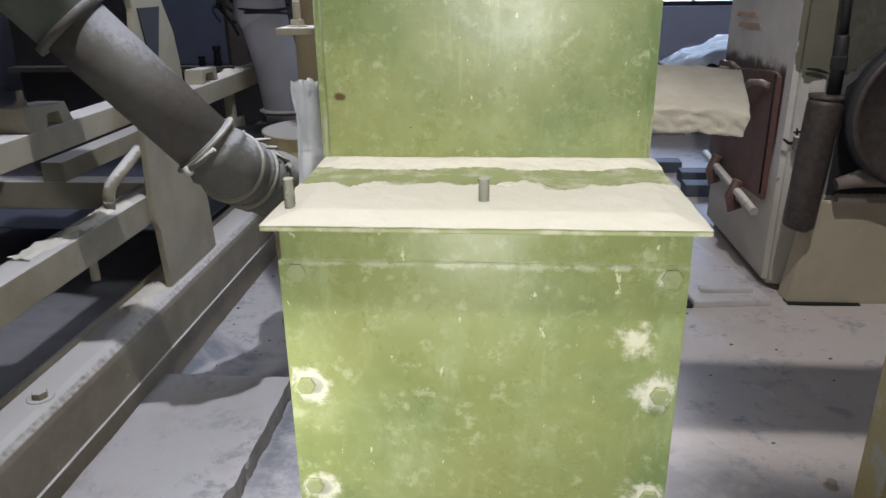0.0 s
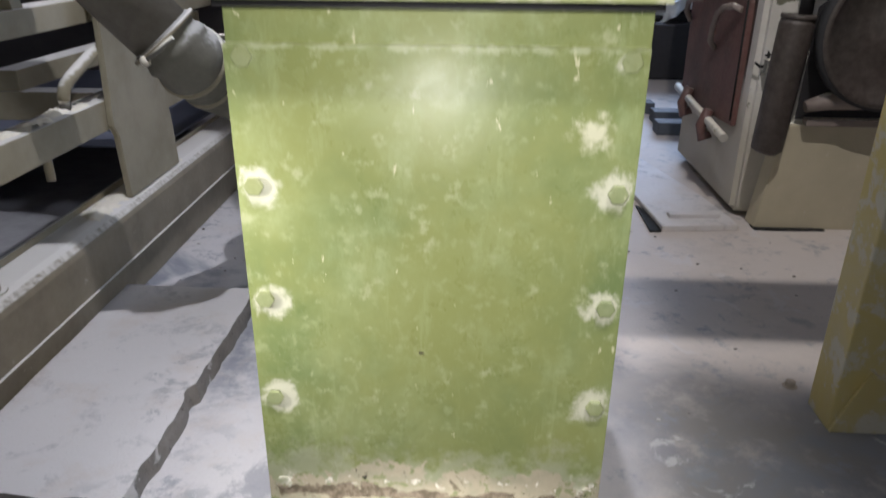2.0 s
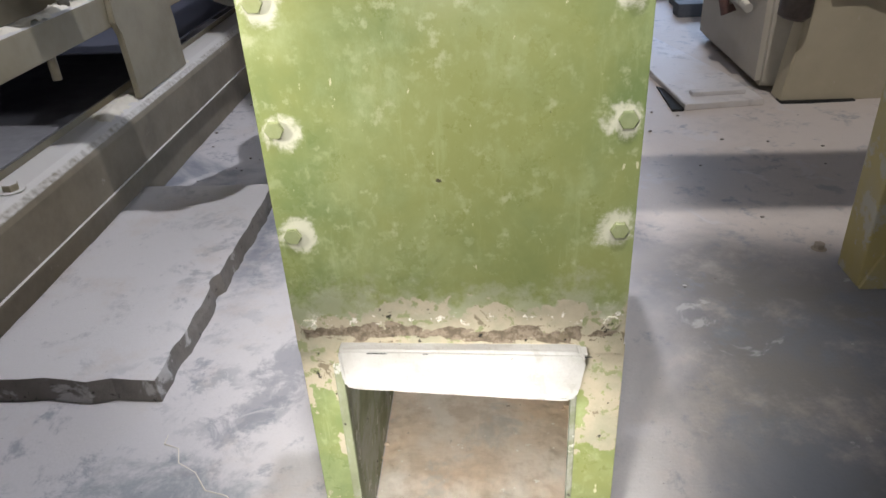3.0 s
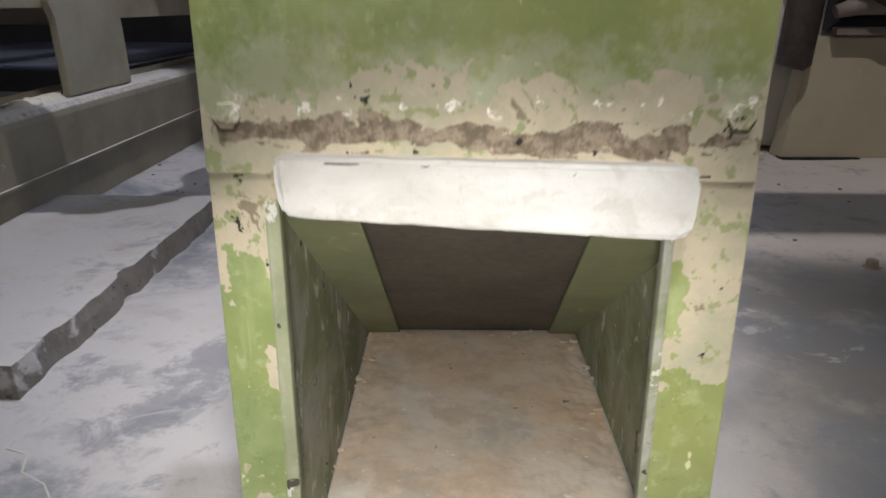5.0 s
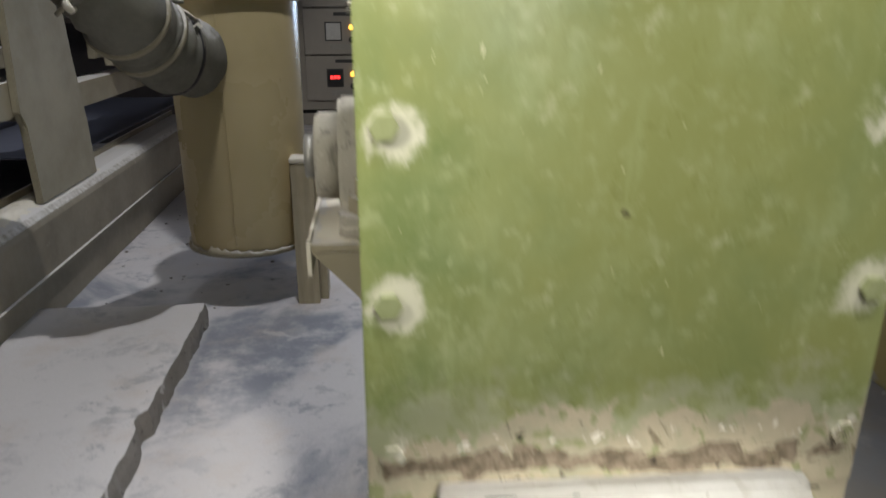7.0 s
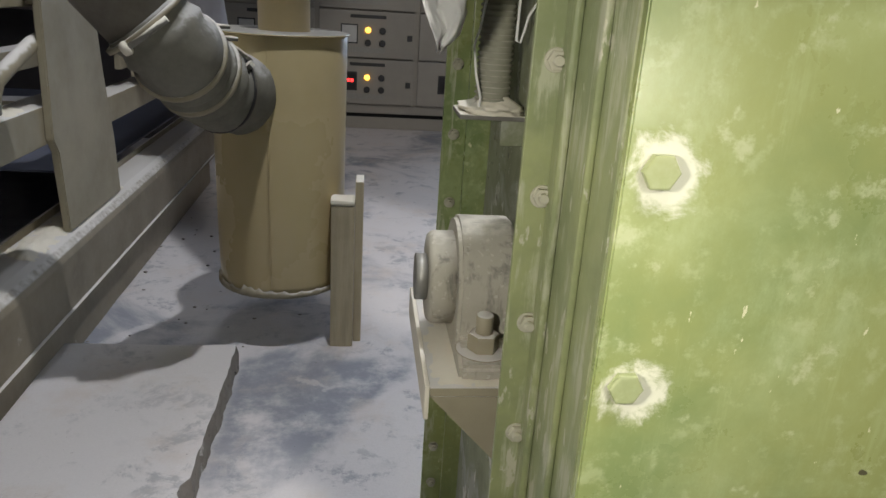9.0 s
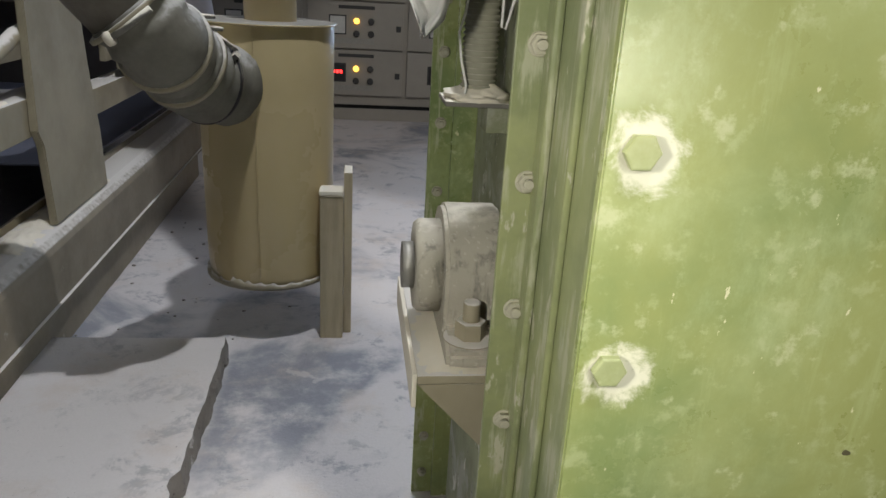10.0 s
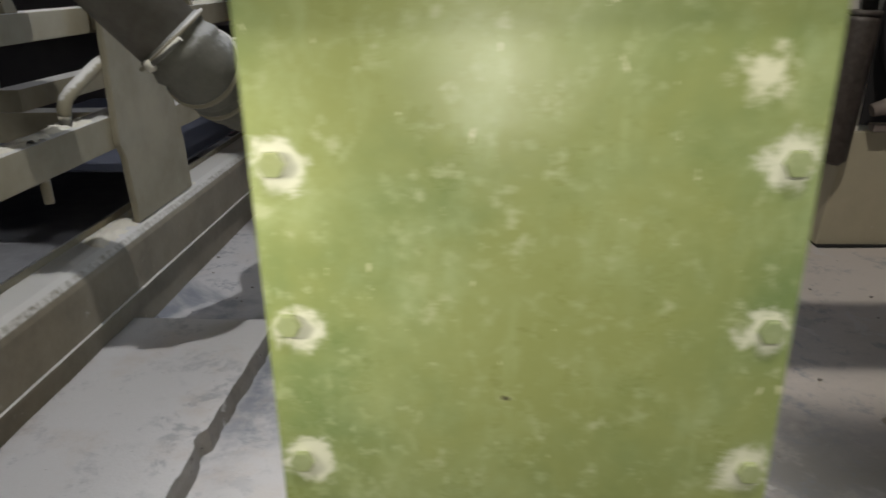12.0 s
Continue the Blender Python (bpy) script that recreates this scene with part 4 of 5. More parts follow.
# second pipe, further back
pipe = thing("rear_pipe", "pale floury bent pipe with a clamped collar", "pipe", at=(0, 0, 0))
p = [Vector((-0.99, 3.0, 1.5)), Vector((-0.96, 3.0, 1.14)), Vector((-0.94, 3.0, 0.98)), Vector((-0.905, 3.0, 0.83)), Vector((-0.88, 3.0, 0.64)), Vector((-0.878, 3.0, 0.588))]
part("pipe", tube(p, 0.095, 30), PALE_PIPE, pipe)
part("collar", tube([p[1] + Vector((0, 0, 0.02)), p[1], p[1] - Vector((0, 0, 0.05)), p[1] - Vector((0, 0, 0.10)), p[1] - Vector((-0.01, 0, 0.12))], [0.098, 0.104, 0.099, 0.104, 0.098], 30, wobble=0.04), PALE_PIPE, pipe, "wrinkled clamped collar")
for dz, r in ((0.0, 0.107), (-0.03, 0.106), (-0.075, 0.106), (-0.105, 0.107)):
    ring = [p[1] + Vector((math.cos(a / 14 * math.pi) * r - dz * 0.2, math.sin(a / 14 * math.pi) * r, dz + 0.012 * math.sin(a / 14 * math.pi + dz * 90))) for a in range(29)]
    part("wire_band", tube(ring, 0.006, 8), DARK, pipe, "twisted binding wire")
for k in range(6):
    s = 0.03 + 0.012 * (k % 3)
    c0 = p[1] + Vector((-0.115 - 0.01 * (k % 2), -0.05, 0.05 - 0.035 * k))
    part("wire_end", tube([c0 + Vector((-s * math.cos(a * 0.7 + k), 0.03 * math.sin(a + k), s * math.sin(a * 0.7))) for a in range(8)], 0.006, 8), DARK, pipe, "loose end of wire")
for z in (0.589, 0.64):
    part("ring", lathe([(0.10, 0), (0.112, 0.006), (0.112, 0.014), (0.10, 0.02)], (-0.885, 3.0, z), sides=30), IRON, pipe)
lid = thing("hopper_lid", "round dusty inspection lid on a grey box", "lid", at=(-0.94, 2.80, 0.035))
part("tray", box((-0.10, -0.12, 0.520), (0.17, 0.31, 0.552), 0.003), FRAME, lid)
part("hanger", box((-0.135, 0.0, 0.525), (-0.1005, 0.03, 0.705), 0.002), FRAME, lid)
part("side_bar", box((-0.135, -0.16, 0.545), (-0.115, 0.16, 0.60), 0.003), FRAME, lid)
part("ring", lathe([(0.115, 0), (0.13, 0.004), (0.13, 0.018), (0.10, 0.024), (0.10, 0.012)], (0.0, 0, 0.553), sides=36), RUBBER, lid, "dark rubber-edged ring")

# ---- steel machine frame at the left ----
frame_left = thing("machine_frame", "cream dusty steel frame of a milling machine", "machine frame", at=(0, 0, 0))
part("base_channel", prism([(-0.976, 0.120), (-0.976, 0.238), (-0.981, 0.252), (-0.993, 0.264), (-1.012, 0.270), (-1.09, 0.270), (-1.09, 0.112), (-0.976, 0.112)], "y", 0.2, 3.6, 0.001), BEAM, frame_left, "long base beam, flour on its rounded top")
part("channel_lip", box((-0.9755, 0.2, 0.112), (-0.967, 3.6, 0.1195), 0.001), BEAM, frame_left)
part("channel_foot", box((-1.08, 0.3, 0.0), (-0.984, 3.5, 0.1115)), BEAM, frame_left)
part("inner_lip", box((-1.098, 0.2, 0.24), (-1.0905, 3.6, 0.288), 0.001), FRAME, frame_left)
post = prism([(1.995, 0.2705), (2.37, 0.2705), (2.358, 0.43), (2.318, 0.61), (2.288, 0.85), (2.282, 0.92), (2.262, 1.02), (2.21, 1.11), (2.00, 1.7), (1.90, 1.7), (2.02, 1.09), (1.99, 0.95), (1.978, 0.84), (1.966, 0.62), (1.958, 0.50), (1.980, 0.465)], "x", -1.018, -1.0, 0.003)
part("post", post, FRAME, frame_left)
part("rail", box((-1.10, 0.2, 0.487), (-1.0185, 2.20, 0.572), 0.003), FRAME, frame_left)
part("rail", box((-1.13, 0.2, 0.779), (-1.05, 2.20, 0.842), 0.003), FRAME, frame_left)
part("packing", box((-1.0495, 2.02, 0.785), (-1.0185, 2.18, 0.836)), FRAME, frame_left)
part("rail", box((-1.10, 2.215, 0.752), (-1.02, 4.2, 0.822), 0.003), FRAME, frame_left)
part("rail", box((-1.10, 2.36, 0.455), (-1.03, 4.2, 0.528), 0.003), FRAME, frame_left)
part("stub", box((-1.52, 2.25, 0.5355), (-1.44, 3.40, 0.603), 0.003), FRAME, frame_left)
part("cross_beam", box((-2.2, 2.25, 0.44), (-1.105, 2.33, 0.535), 0.003), FRAME, frame_left)
part("deck", box((-2.6, 0.2, 0.585), (-1.63, 2.24, 0.60)), BROWN_DARK, frame_left, "dark deck inside the frame")
part("pan", box((-2.6, 0.2, 0.05), (-1.10, 3.6, 0.07)), PAN, frame_left, "dark pan under the frame")
clip = part("clip", prism([(1.555, 0.8425), (1.625, 0.8425), (1.635, 0.874), (1.68, 0.874), (1.69, 0.8425), (1.735, 0.8425), (1.712, 0.892), (1.555, 0.900)], "x", -1.125, -1.053, 0.001), FRAME, frame_left, "bent clamp bracket, open underneath")
part("clip_bolt", hex_bolt(bmesh.new(), (-1.08, 1.588, 0.8985), (0, 0, 1), 0.014, 0.012, 0.02, 0.034), FRAME, clip)
part("clip", prism([(2.51, 0.8225), (2.532, 0.8225), (2.545, 0.855), (2.612, 0.855), (2.625, 0.8225), (2.65, 0.8225), (2.645, 0.868), (2.515, 0.872)], "x", -1.095, -1.03, 0.001), FRAME, frame_left, "bent clamp bracket, open underneath")
# a dark plate on the post's face, painted as the shade of a gap
part("post_gap_shade", prism([(2.075, 0.955), (2.045, 1.095), (2.18, 1.095), (2.13, 0.955)], "x", -1.0005, -0.996), DARK, frame_left, "dark plate drawn for the shaded gap in the post's web")
# a dark sheet added behind the rails for the unlit inside
part("inner_dark_sheet", box((-1.72, 0.2, 0.601), (-1.70, 2.2, 1.9), 0.002), BROWN_DARK, frame_left, "dark sheet standing for the unlit inside of the frame")
for y in (0.95, 1.38, 1.72):
    part("inner_stay", box((-1.69, y, 0.601), (-1.64, y + 0.05, 1.85), 0.003), OLIVE, frame_left)
part("beam_bolt", hex_bolt(bmesh.new(), (-1.03, 1.36, 0.2705), (0, 0, 1), 0.018, 0.016, 0.03), FRAME, frame_left)
part("handle", tube([(-1.025, 2.03, 0.715), (-1.03, 1.98, 0.705), (-1.035, 1.92, 0.682), (-1.045, 1.87, 0.656), (-1.052, 1.845, 0.638), (-1.058, 1.838, 0.615), (-1.06, 1.838, 0.60)], 0.017, 14), FRAME, frame_left, "bent pipe handle")
part("pin", tube([(-1.06, 1.838, 0.605), (-1.06, 1.838, 0.573)], 0.015, 14), IRON, frame_left, "steel drop pin")
part("pin", tube([(-1.055, 1.70, 0.486), (-1.055, 1.70, 0.42)], 0.012, 12), FRAME, frame_left, "steel drop pin")
part("rear_deck", box((-2.2, 2.45, 0.296), (-1.11, 4.0, 0.302)), BLUE, frame_left, "bluish sheet-metal deck behind the post")
hopper = thing("rear_hopper", "bluish grey sheet-metal machine housing", "machine housing", at=(-2.1, 4.4, 0))
part("body", box((-0.9, 0, 0.0), (0.75, 0.9, 2.2), 0.01), BROWN_DARK, hopper)
part("panel", box((0.06, -0.012, 0.69), (0.46, -0.0005, 1.9), 0.002), HAZE_BLUE, hopper, "blue-grey sheet panel")
part("ledge", box((-0.9, -0.10, 0.655), (0.62, -0.0005, 0.685), 0.003), PINK, hopper)
part("upright", box((0.50, -0.06, 0.6855), (0.60, -0.0005, 2.1), 0.003), PINK, hopper)
for x, h, r in ((-1.787, 0.055, 0.022), (-1.688, 0.115, 0.024)):
    solid("dark_bottle", lathe([(r * 0.9, 0), (r, 0.006), (r * 0.75, h * 0.6), (r * 0.7, h * 0.75), (r, h * 0.8), (r, h)], (x, 4.345, 0.6855), sides=18), DARK, "small dark bottle standing on the housing's ledge", "bottle", "bottles on the ledge")

# ---- control cabinet ----
cab = thing("control_cabinet", "beige steel control cabinet with drawers and lit lamps", "control cabinet", at=(-0.3, 4.95, 0))
part("body", box((-1.5, 0.02, 0.10), (0.95, 0.6, 2.0), 0.004), CABINET, cab)
part("plinth", box((-1.49, 0.03, 0.0), (0.94, 0.58, 0.075)), CABINET, cab)
part("plinth_gap", box((-1.485, 0.035, 0.0755), (0.935, 0.57, 0.0995)), BLACK, cab, "dark gap over the plinth")
for i in range(3):
    x = -0.92 + 0.62 * i
    for j in range(6):
        z = 0.163 + 0.287 * j
        face = part("drawer", box((x + 0.01, 0.0, z), (x + 0.60, 0.0195, z + 0.277), 0.003), CABINET, cab)
        part("meter", box((x + 0.15, -0.006, z + 0.09), (x + 0.24, -0.0005, z + 0.19), 0.001), WHITE if j % 2 else DARK, face, "square dial")
        if i == 1 and j == 0:
            for k in range(3):
                part("digit", box((x + 0.165 + 0.022 * k, -0.0075, z + 0.135), (x + 0.18 + 0.022 * k, -0.0062, z + 0.155)), RED, face, "lit red digit")
        part("lamp", lathe([(0.017, 0), (0.017, 0.008), (0.010, 0.014)], (x + 0.31, -0.0005, z + 0.165), (0, -1, 0), 16), AMBER if i == 1 and j < 3 else DARK, face)
        for dx, dz in ((0.40, 0.165), (0.31, 0.09), (0.40, 0.09)):
            part("button", lathe([(0.020, 0), (0.020, 0.010), (0.015, 0.013)], (x + dx, -0.0005, z + dz), (0, -1, 0), 14), LABEL, face)
        part("label_bar", box((x + 0.20, -0.002, z + 0.235), (x + 0.42, -0.0003, z + 0.255)), LABEL, face)
        part("label_plate", box((x + 0.17, -0.0015, z + 0.030), (x + 0.42, -0.0003, z + 0.062)), LABEL_GREY, face, "faded label strip")
        part("meter_frame", box((x + 0.142, -0.003, z + 0.082), (x + 0.248, -0.0004, z + 0.198), 0.001), LABEL, face)
        part("latch", box((x + 0.555, -0.008, z + 0.11), (x + 0.585, -0.0003, z + 0.145), 0.002), LABEL, face)

# ---- flour mill at the right ----
mill = thing("roller_mill", "cream and maroon flour mill, its paint peeling", "mill", at=(1.05, 2.69, 0))
part("body", prism([(0, 0), (0.62, -0.12), (1.5, -0.10), (1.5, 1.2), (0, 0.85)], "z", 0.02, 1.9, 0.02), MILL_FACE, mill)
part("apron", prism([(0.05, 0.0), (0.60, 0.0), (0.60, 0.40), (0.10, 0.40)], "y", -0.125, -0.03, 0.004), TAN, mill, "tan worn lower apron")
door = part("door", prism([(0.09, 0.34), (0.83, 0.30), (0.85, 0.79), (0.70, 0.80), (0.58, 0.785), (0.40, 0.80), (0.24, 0.815), (0.14, 0.82), (0.10, 0.80), (0.095, 0.60)], "x", -0.022, -0.001, 0.004), MAROON, mill, "maroon side door")
part("door_seam", tube([(-0.024, 0.112, 0.815), (-0.0235, 0.105, 0.60), (-0.0235, 0.10, 0.36)], 0.005, 8), BLACK, door, "dark rubber seam")
part("door_bar", tube([(-0.05, 0.06, 0.30), (-0.05, 0.80, 0.36)], 0.017, 12), MILL, mill)
for y, z in ((0.30, 0.24), (0.62, 0.27)):
    part("hook", tube([(-0.045, y, z + 0.12), (-0.07, y, z + 0.05), (-0.06, y, z), (-0.03, y, z + 0.02)], 0.022, 12), MAROON, mill)
part("door_handle", tube([(-0.024, 0.16, 0.765), (-0.045, 0.20, 0.775), (-0.06, 0.27, 0.765), (-0.062, 0.33, 0.735), (-0.06, 0.37, 0.68), (-0.05, 0.41, 0.62), (-0.024, 0.42, 0.59)], 0.012, 12), PINK, door, "bent pipe handle")
part("door_handle", tube([(-0.024, 0.68, 0.765), (-0.05, 0.72, 0.765), (-0.055, 0.79, 0.745), (-0.05, 0.82, 0.70), (-0.024, 0.83, 0.66)], 0.012, 12), PINK, door, "bent pipe handle")
for z0, y0, y1 in ((0.995, 0.46, 0.74), (0.955, 0.40, 0.70)):
    part("sign_bar", prism([(y0, z0), (y1, z0 - 0.006), (y1 - 0.02, z0 + 0.014), (y0 + 0.03, z0 + 0.021)], "x", -0.0025, -0.0004), SIGN, mill, "faded orange lettering")
for pts in ([(-0.010, -0.014, 0.60), (0.01, -0.016, 0.585), (0.05, -0.024, 0.59), (0.085, -0.03, 0.575)], [(0.03, -0.020, 0.64), (0.034, -0.021, 0.60), (0.031, -0.020, 0.565)],
            [(0.02, -0.018, 0.625), (0.06, -0.026, 0.632), (0.075, -0.028, 0.61)], [(0.03, -0.02, 0.85), (0.07, -0.027, 0.845), (0.10, -0.034, 0.835)]):
    part("crack", tube(pts, [0.0035] + [0.006] * (len(pts) - 2) + [0.002], 8), BLACK, mill, "dark crack in the paint")
part("pipe_clip", box((0.02, -0.055, 0.565), (0.05, -0.020, 0.615), 0.003), IRON, mill)
part("cylinder", tube([(0.035, -0.14, 0.30), (0.038, -0.14, 0.315), (0.060, -0.14, 0.745), (0.061, -0.14, 0.762)], [0.036, 0.054, 0.057, 0.054], 28), PLUM, mill, "dark maroon air cylinder")
part("cylinder_cap", tube([(0.061, -0.14, 0.7625), (0.0612, -0.14, 0.7645), (0.062, -0.14, 0.777), (0.062, -0.14, 0.779)], [0.050, 0.057, 0.057, 0.050], 28), PLUM, mill)
part("cylinder_rod", tube([(0.082, -0.14, 0.78), (0.080, -0.14, 0.965), (0.080, -0.14, 0.972)], [0.022, 0.022, 0.017], 18), DARK, mill)
part("rod_nut", lathe([(0.027, 0), (0.027, 0.04), (0.022, 0.046)], (0.081, -0.14, 0.862), sides=6), DARK, mill)
part("rod", tube([(0.080, -0.14, 0.973), (0.075, -0.14, 1.08), (0.060, -0.14, 1.5)], 0.015, 14), DARK, mill)
# flat sheets that carry the dark tone behind the rod and the wheel
part("dark_front_sheet", prism([(0.115, 0.84), (0.16, 0.88), (0.30, 0.985), (1.4, 1.0), (1.4, 1.85), (0.10, 1.85), (0.095, 1.0)], "y", -0.135, -0.124, 0.002), OLIVE, mill, "dark olive sheet over the mill's upper front")
part("dark_front_sheet", prism([(0.125, 0.42), (0.70, 0.42), (0.70, 0.97), (0.30, 0.96), (0.13, 0.80)], "y", -0.121, -0.118), DARK, mill, "dark sheet behind the wheel")
wheel = part("wheel", lathe([(0.03, 0.0), (0.215, 0.0), (0.245, 0.004), (0.245, 0.060), (0.226, 0.062), (0.220, 0.052), (0.05, 0.050), (0.03, 0.070)], (0.365, -0.165, 0.727), (0, -1, 0), 64), PLUM, mill, "dark maroon belt wheel")
part("belt", lathe([(0.2455, 0.006), (0.256, 0.010), (0.256, 0.055), (0.2455, 0.058)], (0.365, -0.165, 0.727), (0, -1, 0), 64, False), RUBBER, wheel, "black drive belt")
part("arm", tube([(0.13, -0.17, 0.475), (0.20, -0.17, 0.495), (0.32, -0.17, 0.50), (0.9, -0.17, 0.50)], [0.020, 0.030, 0.032, 0.032], 16), PINK, mill, "dusty pinkish pipe arm")
part("shelf", box((0.15, -0.165, 0.405), (1.2, -0.126, 0.43), 0.003), PINK, mill)
solid("floor_pit", box((1.10, 2.545, -0.02), (1.36, 2.60, 0.006)), BLACK, "dark slot in the floor before the mill", "floor slot", kind="structure")
solid("floor_gap", prism([(0.70, 2.50), (0.74, 2.50), (0.80, 2.62), (0.70, 2.78)], "z", -0.01, 0.007), BLACK, "dark broken gap in the floor", "floor gap", kind="structure")
solid("floor_board", prism([(0.745, 2.50), (1.035, 2.535), (1.03, 2.60), (0.99, 2.86), (0.80, 3.60), (0.64, 3.60)], "z", 0.0, 0.024, 0.003), SLAB, "broad dusty board lying over the floor gap", "board", "boards on the floor")
solid("floor_board", prism([(0.79, 2.585), (0.985, 2.60), (0.99, 2.64), (0.785, 2.62)], "z", 0.0245, 0.040, 0.002), SLAB, "short dusty board lying on the broad one", "board", "boards on the floor")
for x, y in ((1.16, 4.30), (1.12, 4.02), (1.05, 4.55)):
    solid("dark_brick", box((x - 0.07, y - 0.06, 0), (x + 0.10, y + 0.06, 0.07), 0.006), plain("slate_brick", (0.10, 0.11, 0.13), 0.8), "dark grey brick lying on the floor", "brick", "bricks on the floor")

solid("floor_crack", tube([(-0.548, 0.880, 0.0), (-0.546, 0.857, 0.0005), (-0.516, 0.846, 0.0005), (-0.503, 0.812, 0.0005), (-0.466, 0.791, 0.0005), (-0.436, 0.753, 0.0005), (-0.398, 0.743, 0.0005), (-0.360, 0.712, 0.0)], [0.0005, 0.0014, 0.0009, 0.0016, 0.001, 0.0013, 0.0009, 0.0005], 6), MEAL, "hairline crack in the floor filled with flour", "floor crack", kind="structure")

# an unseen bar over the gangway, added to shade a band of the floor
shade_bar = solid("shade_bar", box((0.40, 1.195, 2.24), (6.0, 1.285, 2.34), 0.004), OLIVE, "unseen dark bar that shades a band of the gangway floor", "beam", kind="structure")

# the yellow leg by the gangway
leg = thing("yellow_leg", "yellow steel leg, its paint worn and floury", "machine leg", at=(0.90, 1.37, 0))
part("leg", box((-0.06, -0.04, 0.0), (0.06, 0.06, 1.9), 0.004), YELLOW, leg)
part("foot", prism([(-0.058, 0.0), (0.10, 0.0), (0.10, 0.02), (0.058, 0.12), (0.0, 0.16)], "y", -0.050, -0.0405, 0.001), YELLOW, leg)
part("foot_bolt", hex_bolt(bmesh.new(), (0.085, -0.055, 0.0125), (0, 0, 1), 0.012, 0.01, 0.016), DARK, leg)
solid("floor_nut", hex_bolt(bmesh.new(), (0.826, 1.500, 0.0), (0, 0, 1), 0.013, 0.014, 0.018, 0.014), DUSTY_NUT, "rusty nut lying on the floor", "nut")

# the rough slab wedged beside the casing, on a small angle
part("slab_angle", prism([(0.0, 0.0), (0.085, 0.0), (0.085, 0.004), (0.004, 0.004), (0.004, 0.03), (0.0, 0.03)], "y", 1.028, 1.058), IRON, boot).location = (0.1885, 0.0, 0.9515)
bm = box((0.189, 0.0, 0.0), (0.350, 0.165, 0.034), 0.004)
bmesh.ops.subdivide_edges(bm, edges=list(bm.edges), cuts=11, use_grid_fill=True)
for v in bm.verts:
    u, w = v.co.y / 0.165, v.co.z / 0.034
    v.co.x += 0.20 * v.co.y * (v.co.x - 0.189) / 0.161 - 0.006 * (1 - w) * (v.co.x > 0.33)
    v.co.z += 0.25 * v.co.y - 0.075 * (v.co.x - 0.27) + 0.006
    rough = 0.0035 if u < 0.1 or w < 0.1 else 0.0022
    far = v.co * 95
    v.co += Vector((noise.noise(far) * (v.co.x > 0.2), noise.noise(far + Vector((5, 0, 0))), noise.noise(far + Vector((0, 9, 0))))) * rough
    v.co.z += 0.003 * noise.noise(v.co * 18)
    v.co += Vector((0, 0.998, 0.954))
solid("pale_block", bm, BLOCK, "rough pale slab wedged beside the green casing", "block")

# white cloth hung beside the casing
bm = bmesh.new()
grid = {}
for i in range(15):
    for j in range(15):
        u, v = i / 14, j / 14
        q = max(0, (v - 0.72) / 0.28)
        w = (0.058 + 0.018 * v) * (1 - q) + 0.004 * q + 0.020 * noise.noise(Vector((3, v * 7, 1)))
        x = -0.271 + u * w + 0.025 * q + 0.004 * noise.noise(Vector((u * 5, v * 9, 4)))
        y = 0.990 + 0.009 * math.sin(u * 9 + v * 5) + 0.018 * noise.noise(Vector((u * 4, v * 6, 2))) + 0.008 * noise.noise(Vector((u * 11, v * 14, 5)))
        grid[i, j] = bm.verts.new((x, y, 1.035 - 0.222 * v + 0.01 * noise.noise(Vector((u * 5, v * 5, 7)))))
for i in range(14):
    for j in range(14):
        bm.faces.new((grid[i, j], grid[i + 1, j], grid[i + 1, j + 1], grid[i, j + 1])).smooth = True
bmesh.ops.solidify(bm, geom=list(bm.faces), thickness=0.014)
solid("cloth_bag", bm, CLOTH, "white cloth bag hanging beside the casing", "cloth")

shelf = thing("casing_lug", "small steel lug with an upright bolt on the casing", "bracket", at=(-0.194, 1.03, 1.092))
part("plate", box((-0.095, -0.03, 0.0), (-0.0005, 0.03, 0.010), 0.002), FRAME, shelf)
part("bolt", hex_bolt(bmesh.new(), (-0.072, 0, 0.010), (0, 0, 1), 0.010, 0.008, 0.014, 0.03), FRAME, shelf)

solid("spilt_meal", heap((-0.150, 0.735, 0.004), (0.176, 1.18), 0.005, (80, 110), 21.0, 0.0011, 0.03, "n"), SPILL, "brownish meal spilt under the boot", "meal", kind="stuff")

rng = random.Random(9)
bm = bmesh.new()
for k in range(110):
    x, y = (rng.uniform(-0.145, 0.17), 1.165 + rng.uniform(-0.03, 0.012)) if k % 2 else ((-0.146 if rng.random() < 0.5 else 0.172) + rng.uniform(-0.005, 0.012) * (1 if k % 4 else -1), rng.uniform(0.80, 1.16))
    r = 0.0009 + 0.0034 * rng.random() ** 2.5
    made = bmesh.ops.create_icosphere(bm, subdivisions=2, radius=r, matrix=Matrix.Translation((x, y, 0.007 + r * 0.2)) @ Matrix.Diagonal((1.5, 1.1, 0.7, 1)))["verts"]
    for v in made:
        v.co += Vector((noise.noise(v.co * 160), noise.noise(v.co * 160 + Vector((7, 0, 0))), noise.noise(v.co * 160 + Vector((0, 7, 0))))) * r * 0.5
solid("meal_clods", bm, SPILL, "clods of meal along the edges of the spill", "meal", kind="stuff")

# meal that has settled on the frame, and grit on the floor
solid("beam_dust", heap((-1.088, 1.80, 0.2705), (-1.004, 2.42), 0.010, (20, 90), 31.0, 0.004, 0.03), MEAL, "flour drifted at the post's foot on the channel", "flour", kind="stuff")
solid("rail_dust", heap((-1.098, 1.45, 0.573), (-1.022, 1.94), 0.009, (14, 60), 33.0, 0.006, 0.04), MEAL, "flour lying along the lower rail", "flour", kind="stuff")
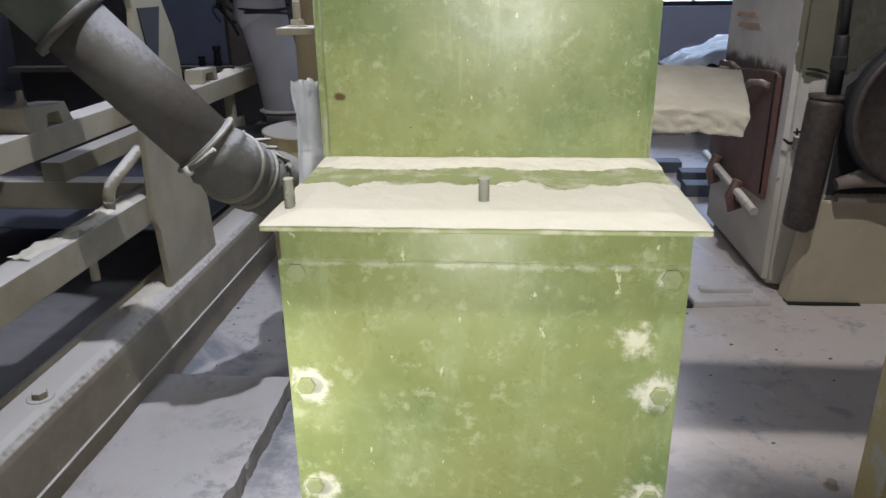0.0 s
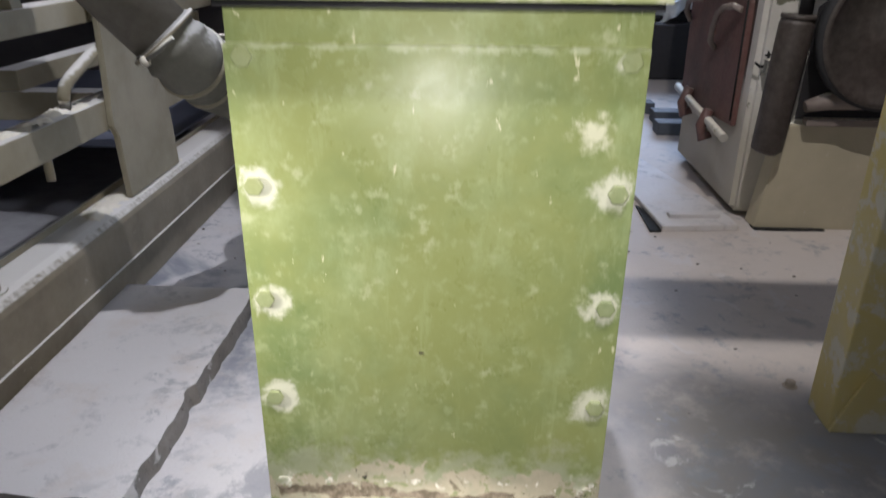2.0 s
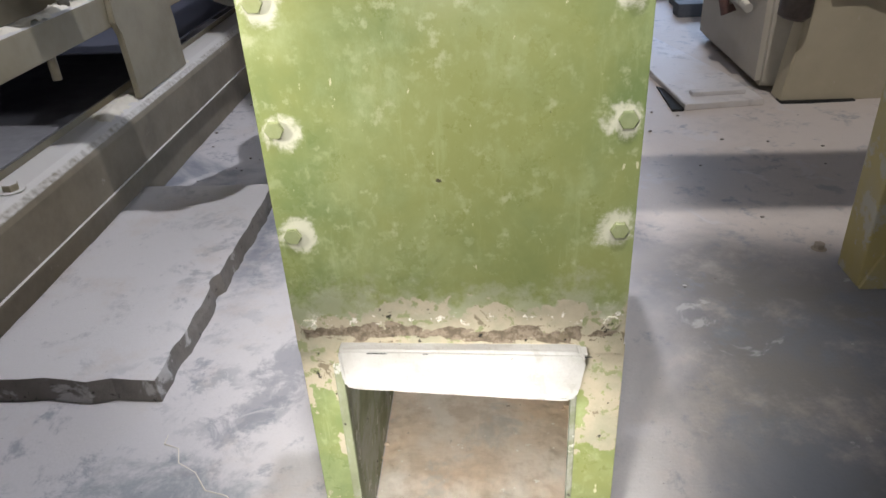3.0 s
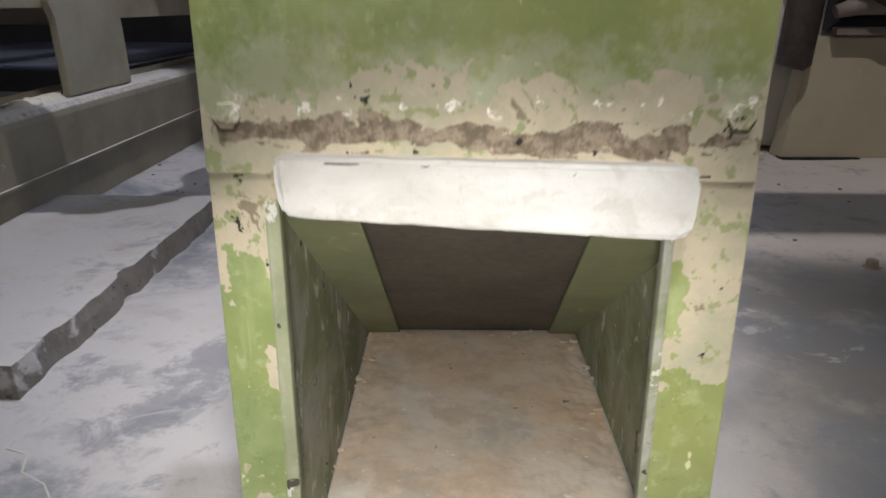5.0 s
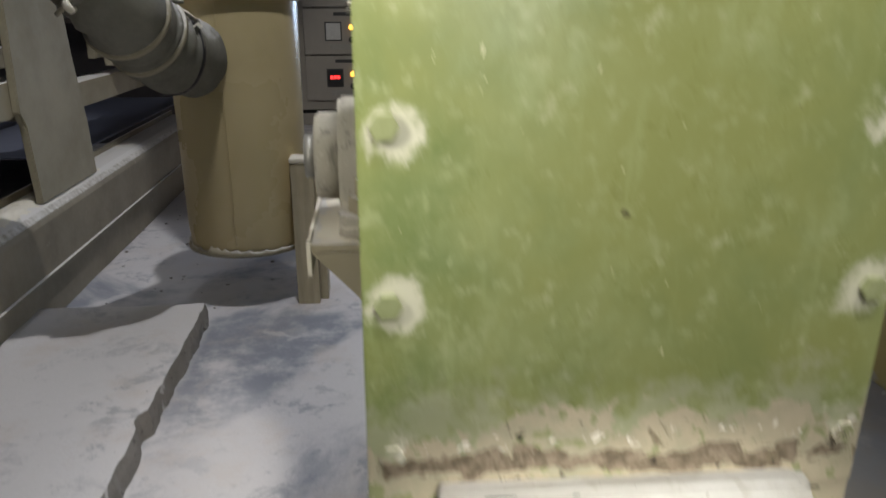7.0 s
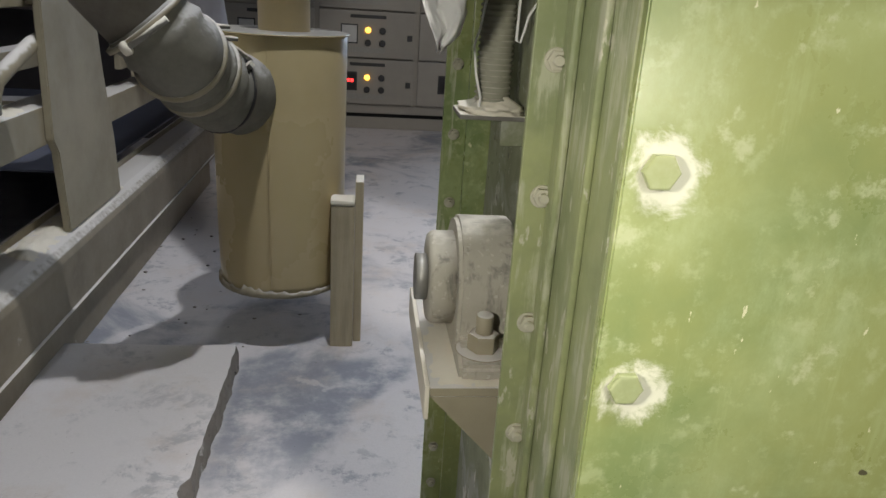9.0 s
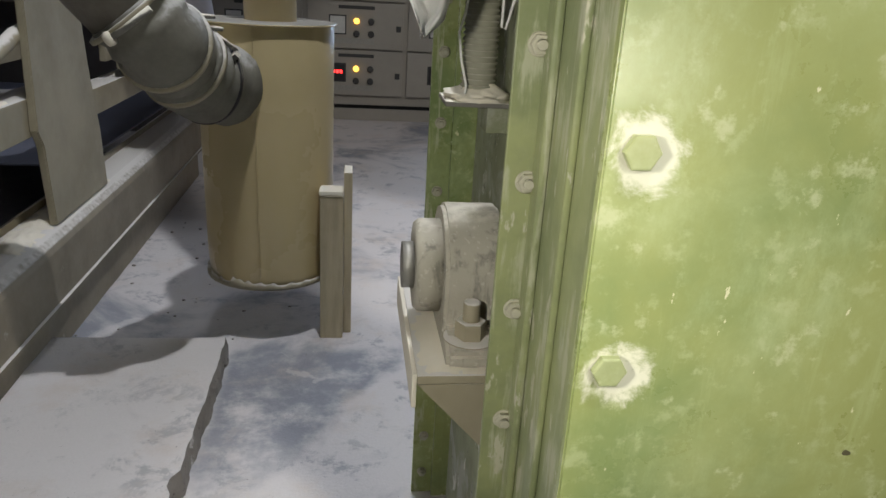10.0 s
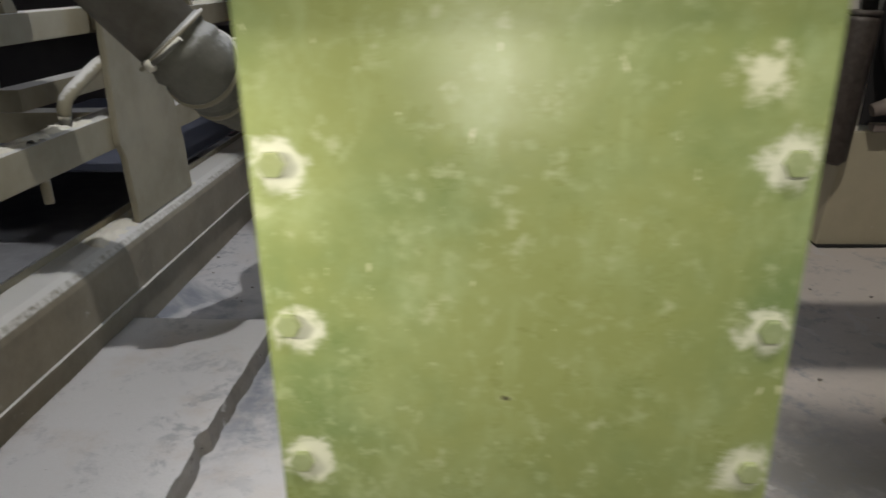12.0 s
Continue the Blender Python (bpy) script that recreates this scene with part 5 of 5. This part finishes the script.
solid("rail_dust", heap((-1.098, 2.66, 0.823), (-1.022, 3.1), 0.009, (14, 60), 35.0, 0.006, 0.04), MEAL, "flour lying along the rear rail", "flour", kind="stuff")
bm = bmesh.new()
rng = random.Random(5)
for k in range(70):
    x, y = (rng.uniform(-0.98, -0.45), rng.uniform(1.9, 3.0)) if k % 3 else (rng.uniform(0.4, 1.5), rng.uniform(0.8, 2.6))
    r = rng.uniform(0.002, 0.0055)
    at = len(bm.verts)
    bmesh.ops.create_icosphere(bm, subdivisions=1, radius=r, matrix=Matrix.Translation((x, y, r * 0.5)) @ Matrix.Diagonal((1.4, 1, 0.7, 1)))
solid("floor_grit", bm, SLAB_EDGE, "dark grit and crumbs scattered over the floor", "grit", kind="stuff")

tie = thing("tie_wire", "loops of pale tie wire on the take-up screw", "wire")
part("loop", tube([(-0.147, 1.10, 0.95), (-0.147, 1.10, 0.86), (-0.1475, 1.10, 0.818), (-0.143, 1.10, 0.816), (-0.140, 1.10, 0.828), (-0.136, 1.10, 0.845), (-0.120, 1.10, 0.872)], 0.0016, 8), CLOTH, tie)
part("strand", tube([(-0.184, 1.10, 0.86), (-0.189, 1.10, 0.829), (-0.194, 1.10, 0.811), (-0.192, 1.10, 0.795), (-0.190, 1.10, 0.78), (-0.183, 1.10, 0.754), (-0.184, 1.10, 0.740)], 0.0014, 8), CLOTH, tie)

# stacked goods under a white sheet by the far window
stack = thing("covered_stack", "dark stacked goods under a crumpled white sheet", "stack", at=(1.75, 6.1, 0))
part("crate", box((-0.55, -0.4, 0.0), (0.7, 0.5, 0.42), 0.02), DARK, stack)
part("crate", box((-0.40, -0.3, 0.421), (0.65, 0.45, 0.47), 0.02), BLACK, stack)
bm = bmesh.new()
grid = {}
for i in range(37):
    for j in range(17):
        u, v = i / 36, j / 16
        x, y = -0.38 + 0.95 * u, -0.31 + 0.70 * v
        fold = 0.034 * noise.fractal(Vector((x * 6 + y * 3, y * 9, 3)), 0.6, 2, 4)
        drop = 0.10 * max(0, 1 - v * 9) ** 2 + 0.06 * max(0, 1 - u * 7) ** 2
        grid[i, j] = bm.verts.new((x, y + 0.02 * math.sin(x * 30), 0.515 + 0.16 * min(1, u * 1.9) + fold - drop))
for i in range(36):
    for j in range(16):
        bm.faces.new((grid[i, j], grid[i + 1, j], grid[i + 1, j + 1], grid[i, j + 1])).smooth = True
bmesh.ops.solidify(bm, geom=list(bm.faces), thickness=0.004)
part("sheet", bm, CLOTH, stack, "crumpled white sheet")
part("bundle", prism([(-0.36, 0.472), (0.6, 0.472), (0.6, 0.61), (0.1, 0.60), (-0.3, 0.485)], "y", -0.24, 0.3, 0.02), DARK, stack, "dark bundle under the sheet")

solid("bracket_dust", heap((-0.244, 0.888, 0.5055), (-0.130, 1.12), 0.0035, (24, 40), 61.0, 0.0015, 0.02), MEAL, "flour lying on the bearing bracket", "flour", kind="stuff")

for a, b in (((-0.590, 1.835, 0.742), (-0.548, 1.862, 0.705)), ((-0.600, 1.83, 0.752), (-0.572, 1.845, 0.748)), ((-0.640, 1.80, 0.775), (-0.585, 1.835, 0.772)), ((-0.665, 1.775, 0.79), (-0.640, 1.80, 0.80))):
    part("clamp_bolt", tube([a, tuple((p + q) / 2 for p, q in zip(a, b)), b], [0.004, 0.0055, 0.004], 10), IRON, duct)
part("clamp_nut", lathe([(0.011, 0), (0.011, 0.012)], (-0.556, 1.855, 0.700), (0.5, 0.3, -0.6), 6), IRON, duct)
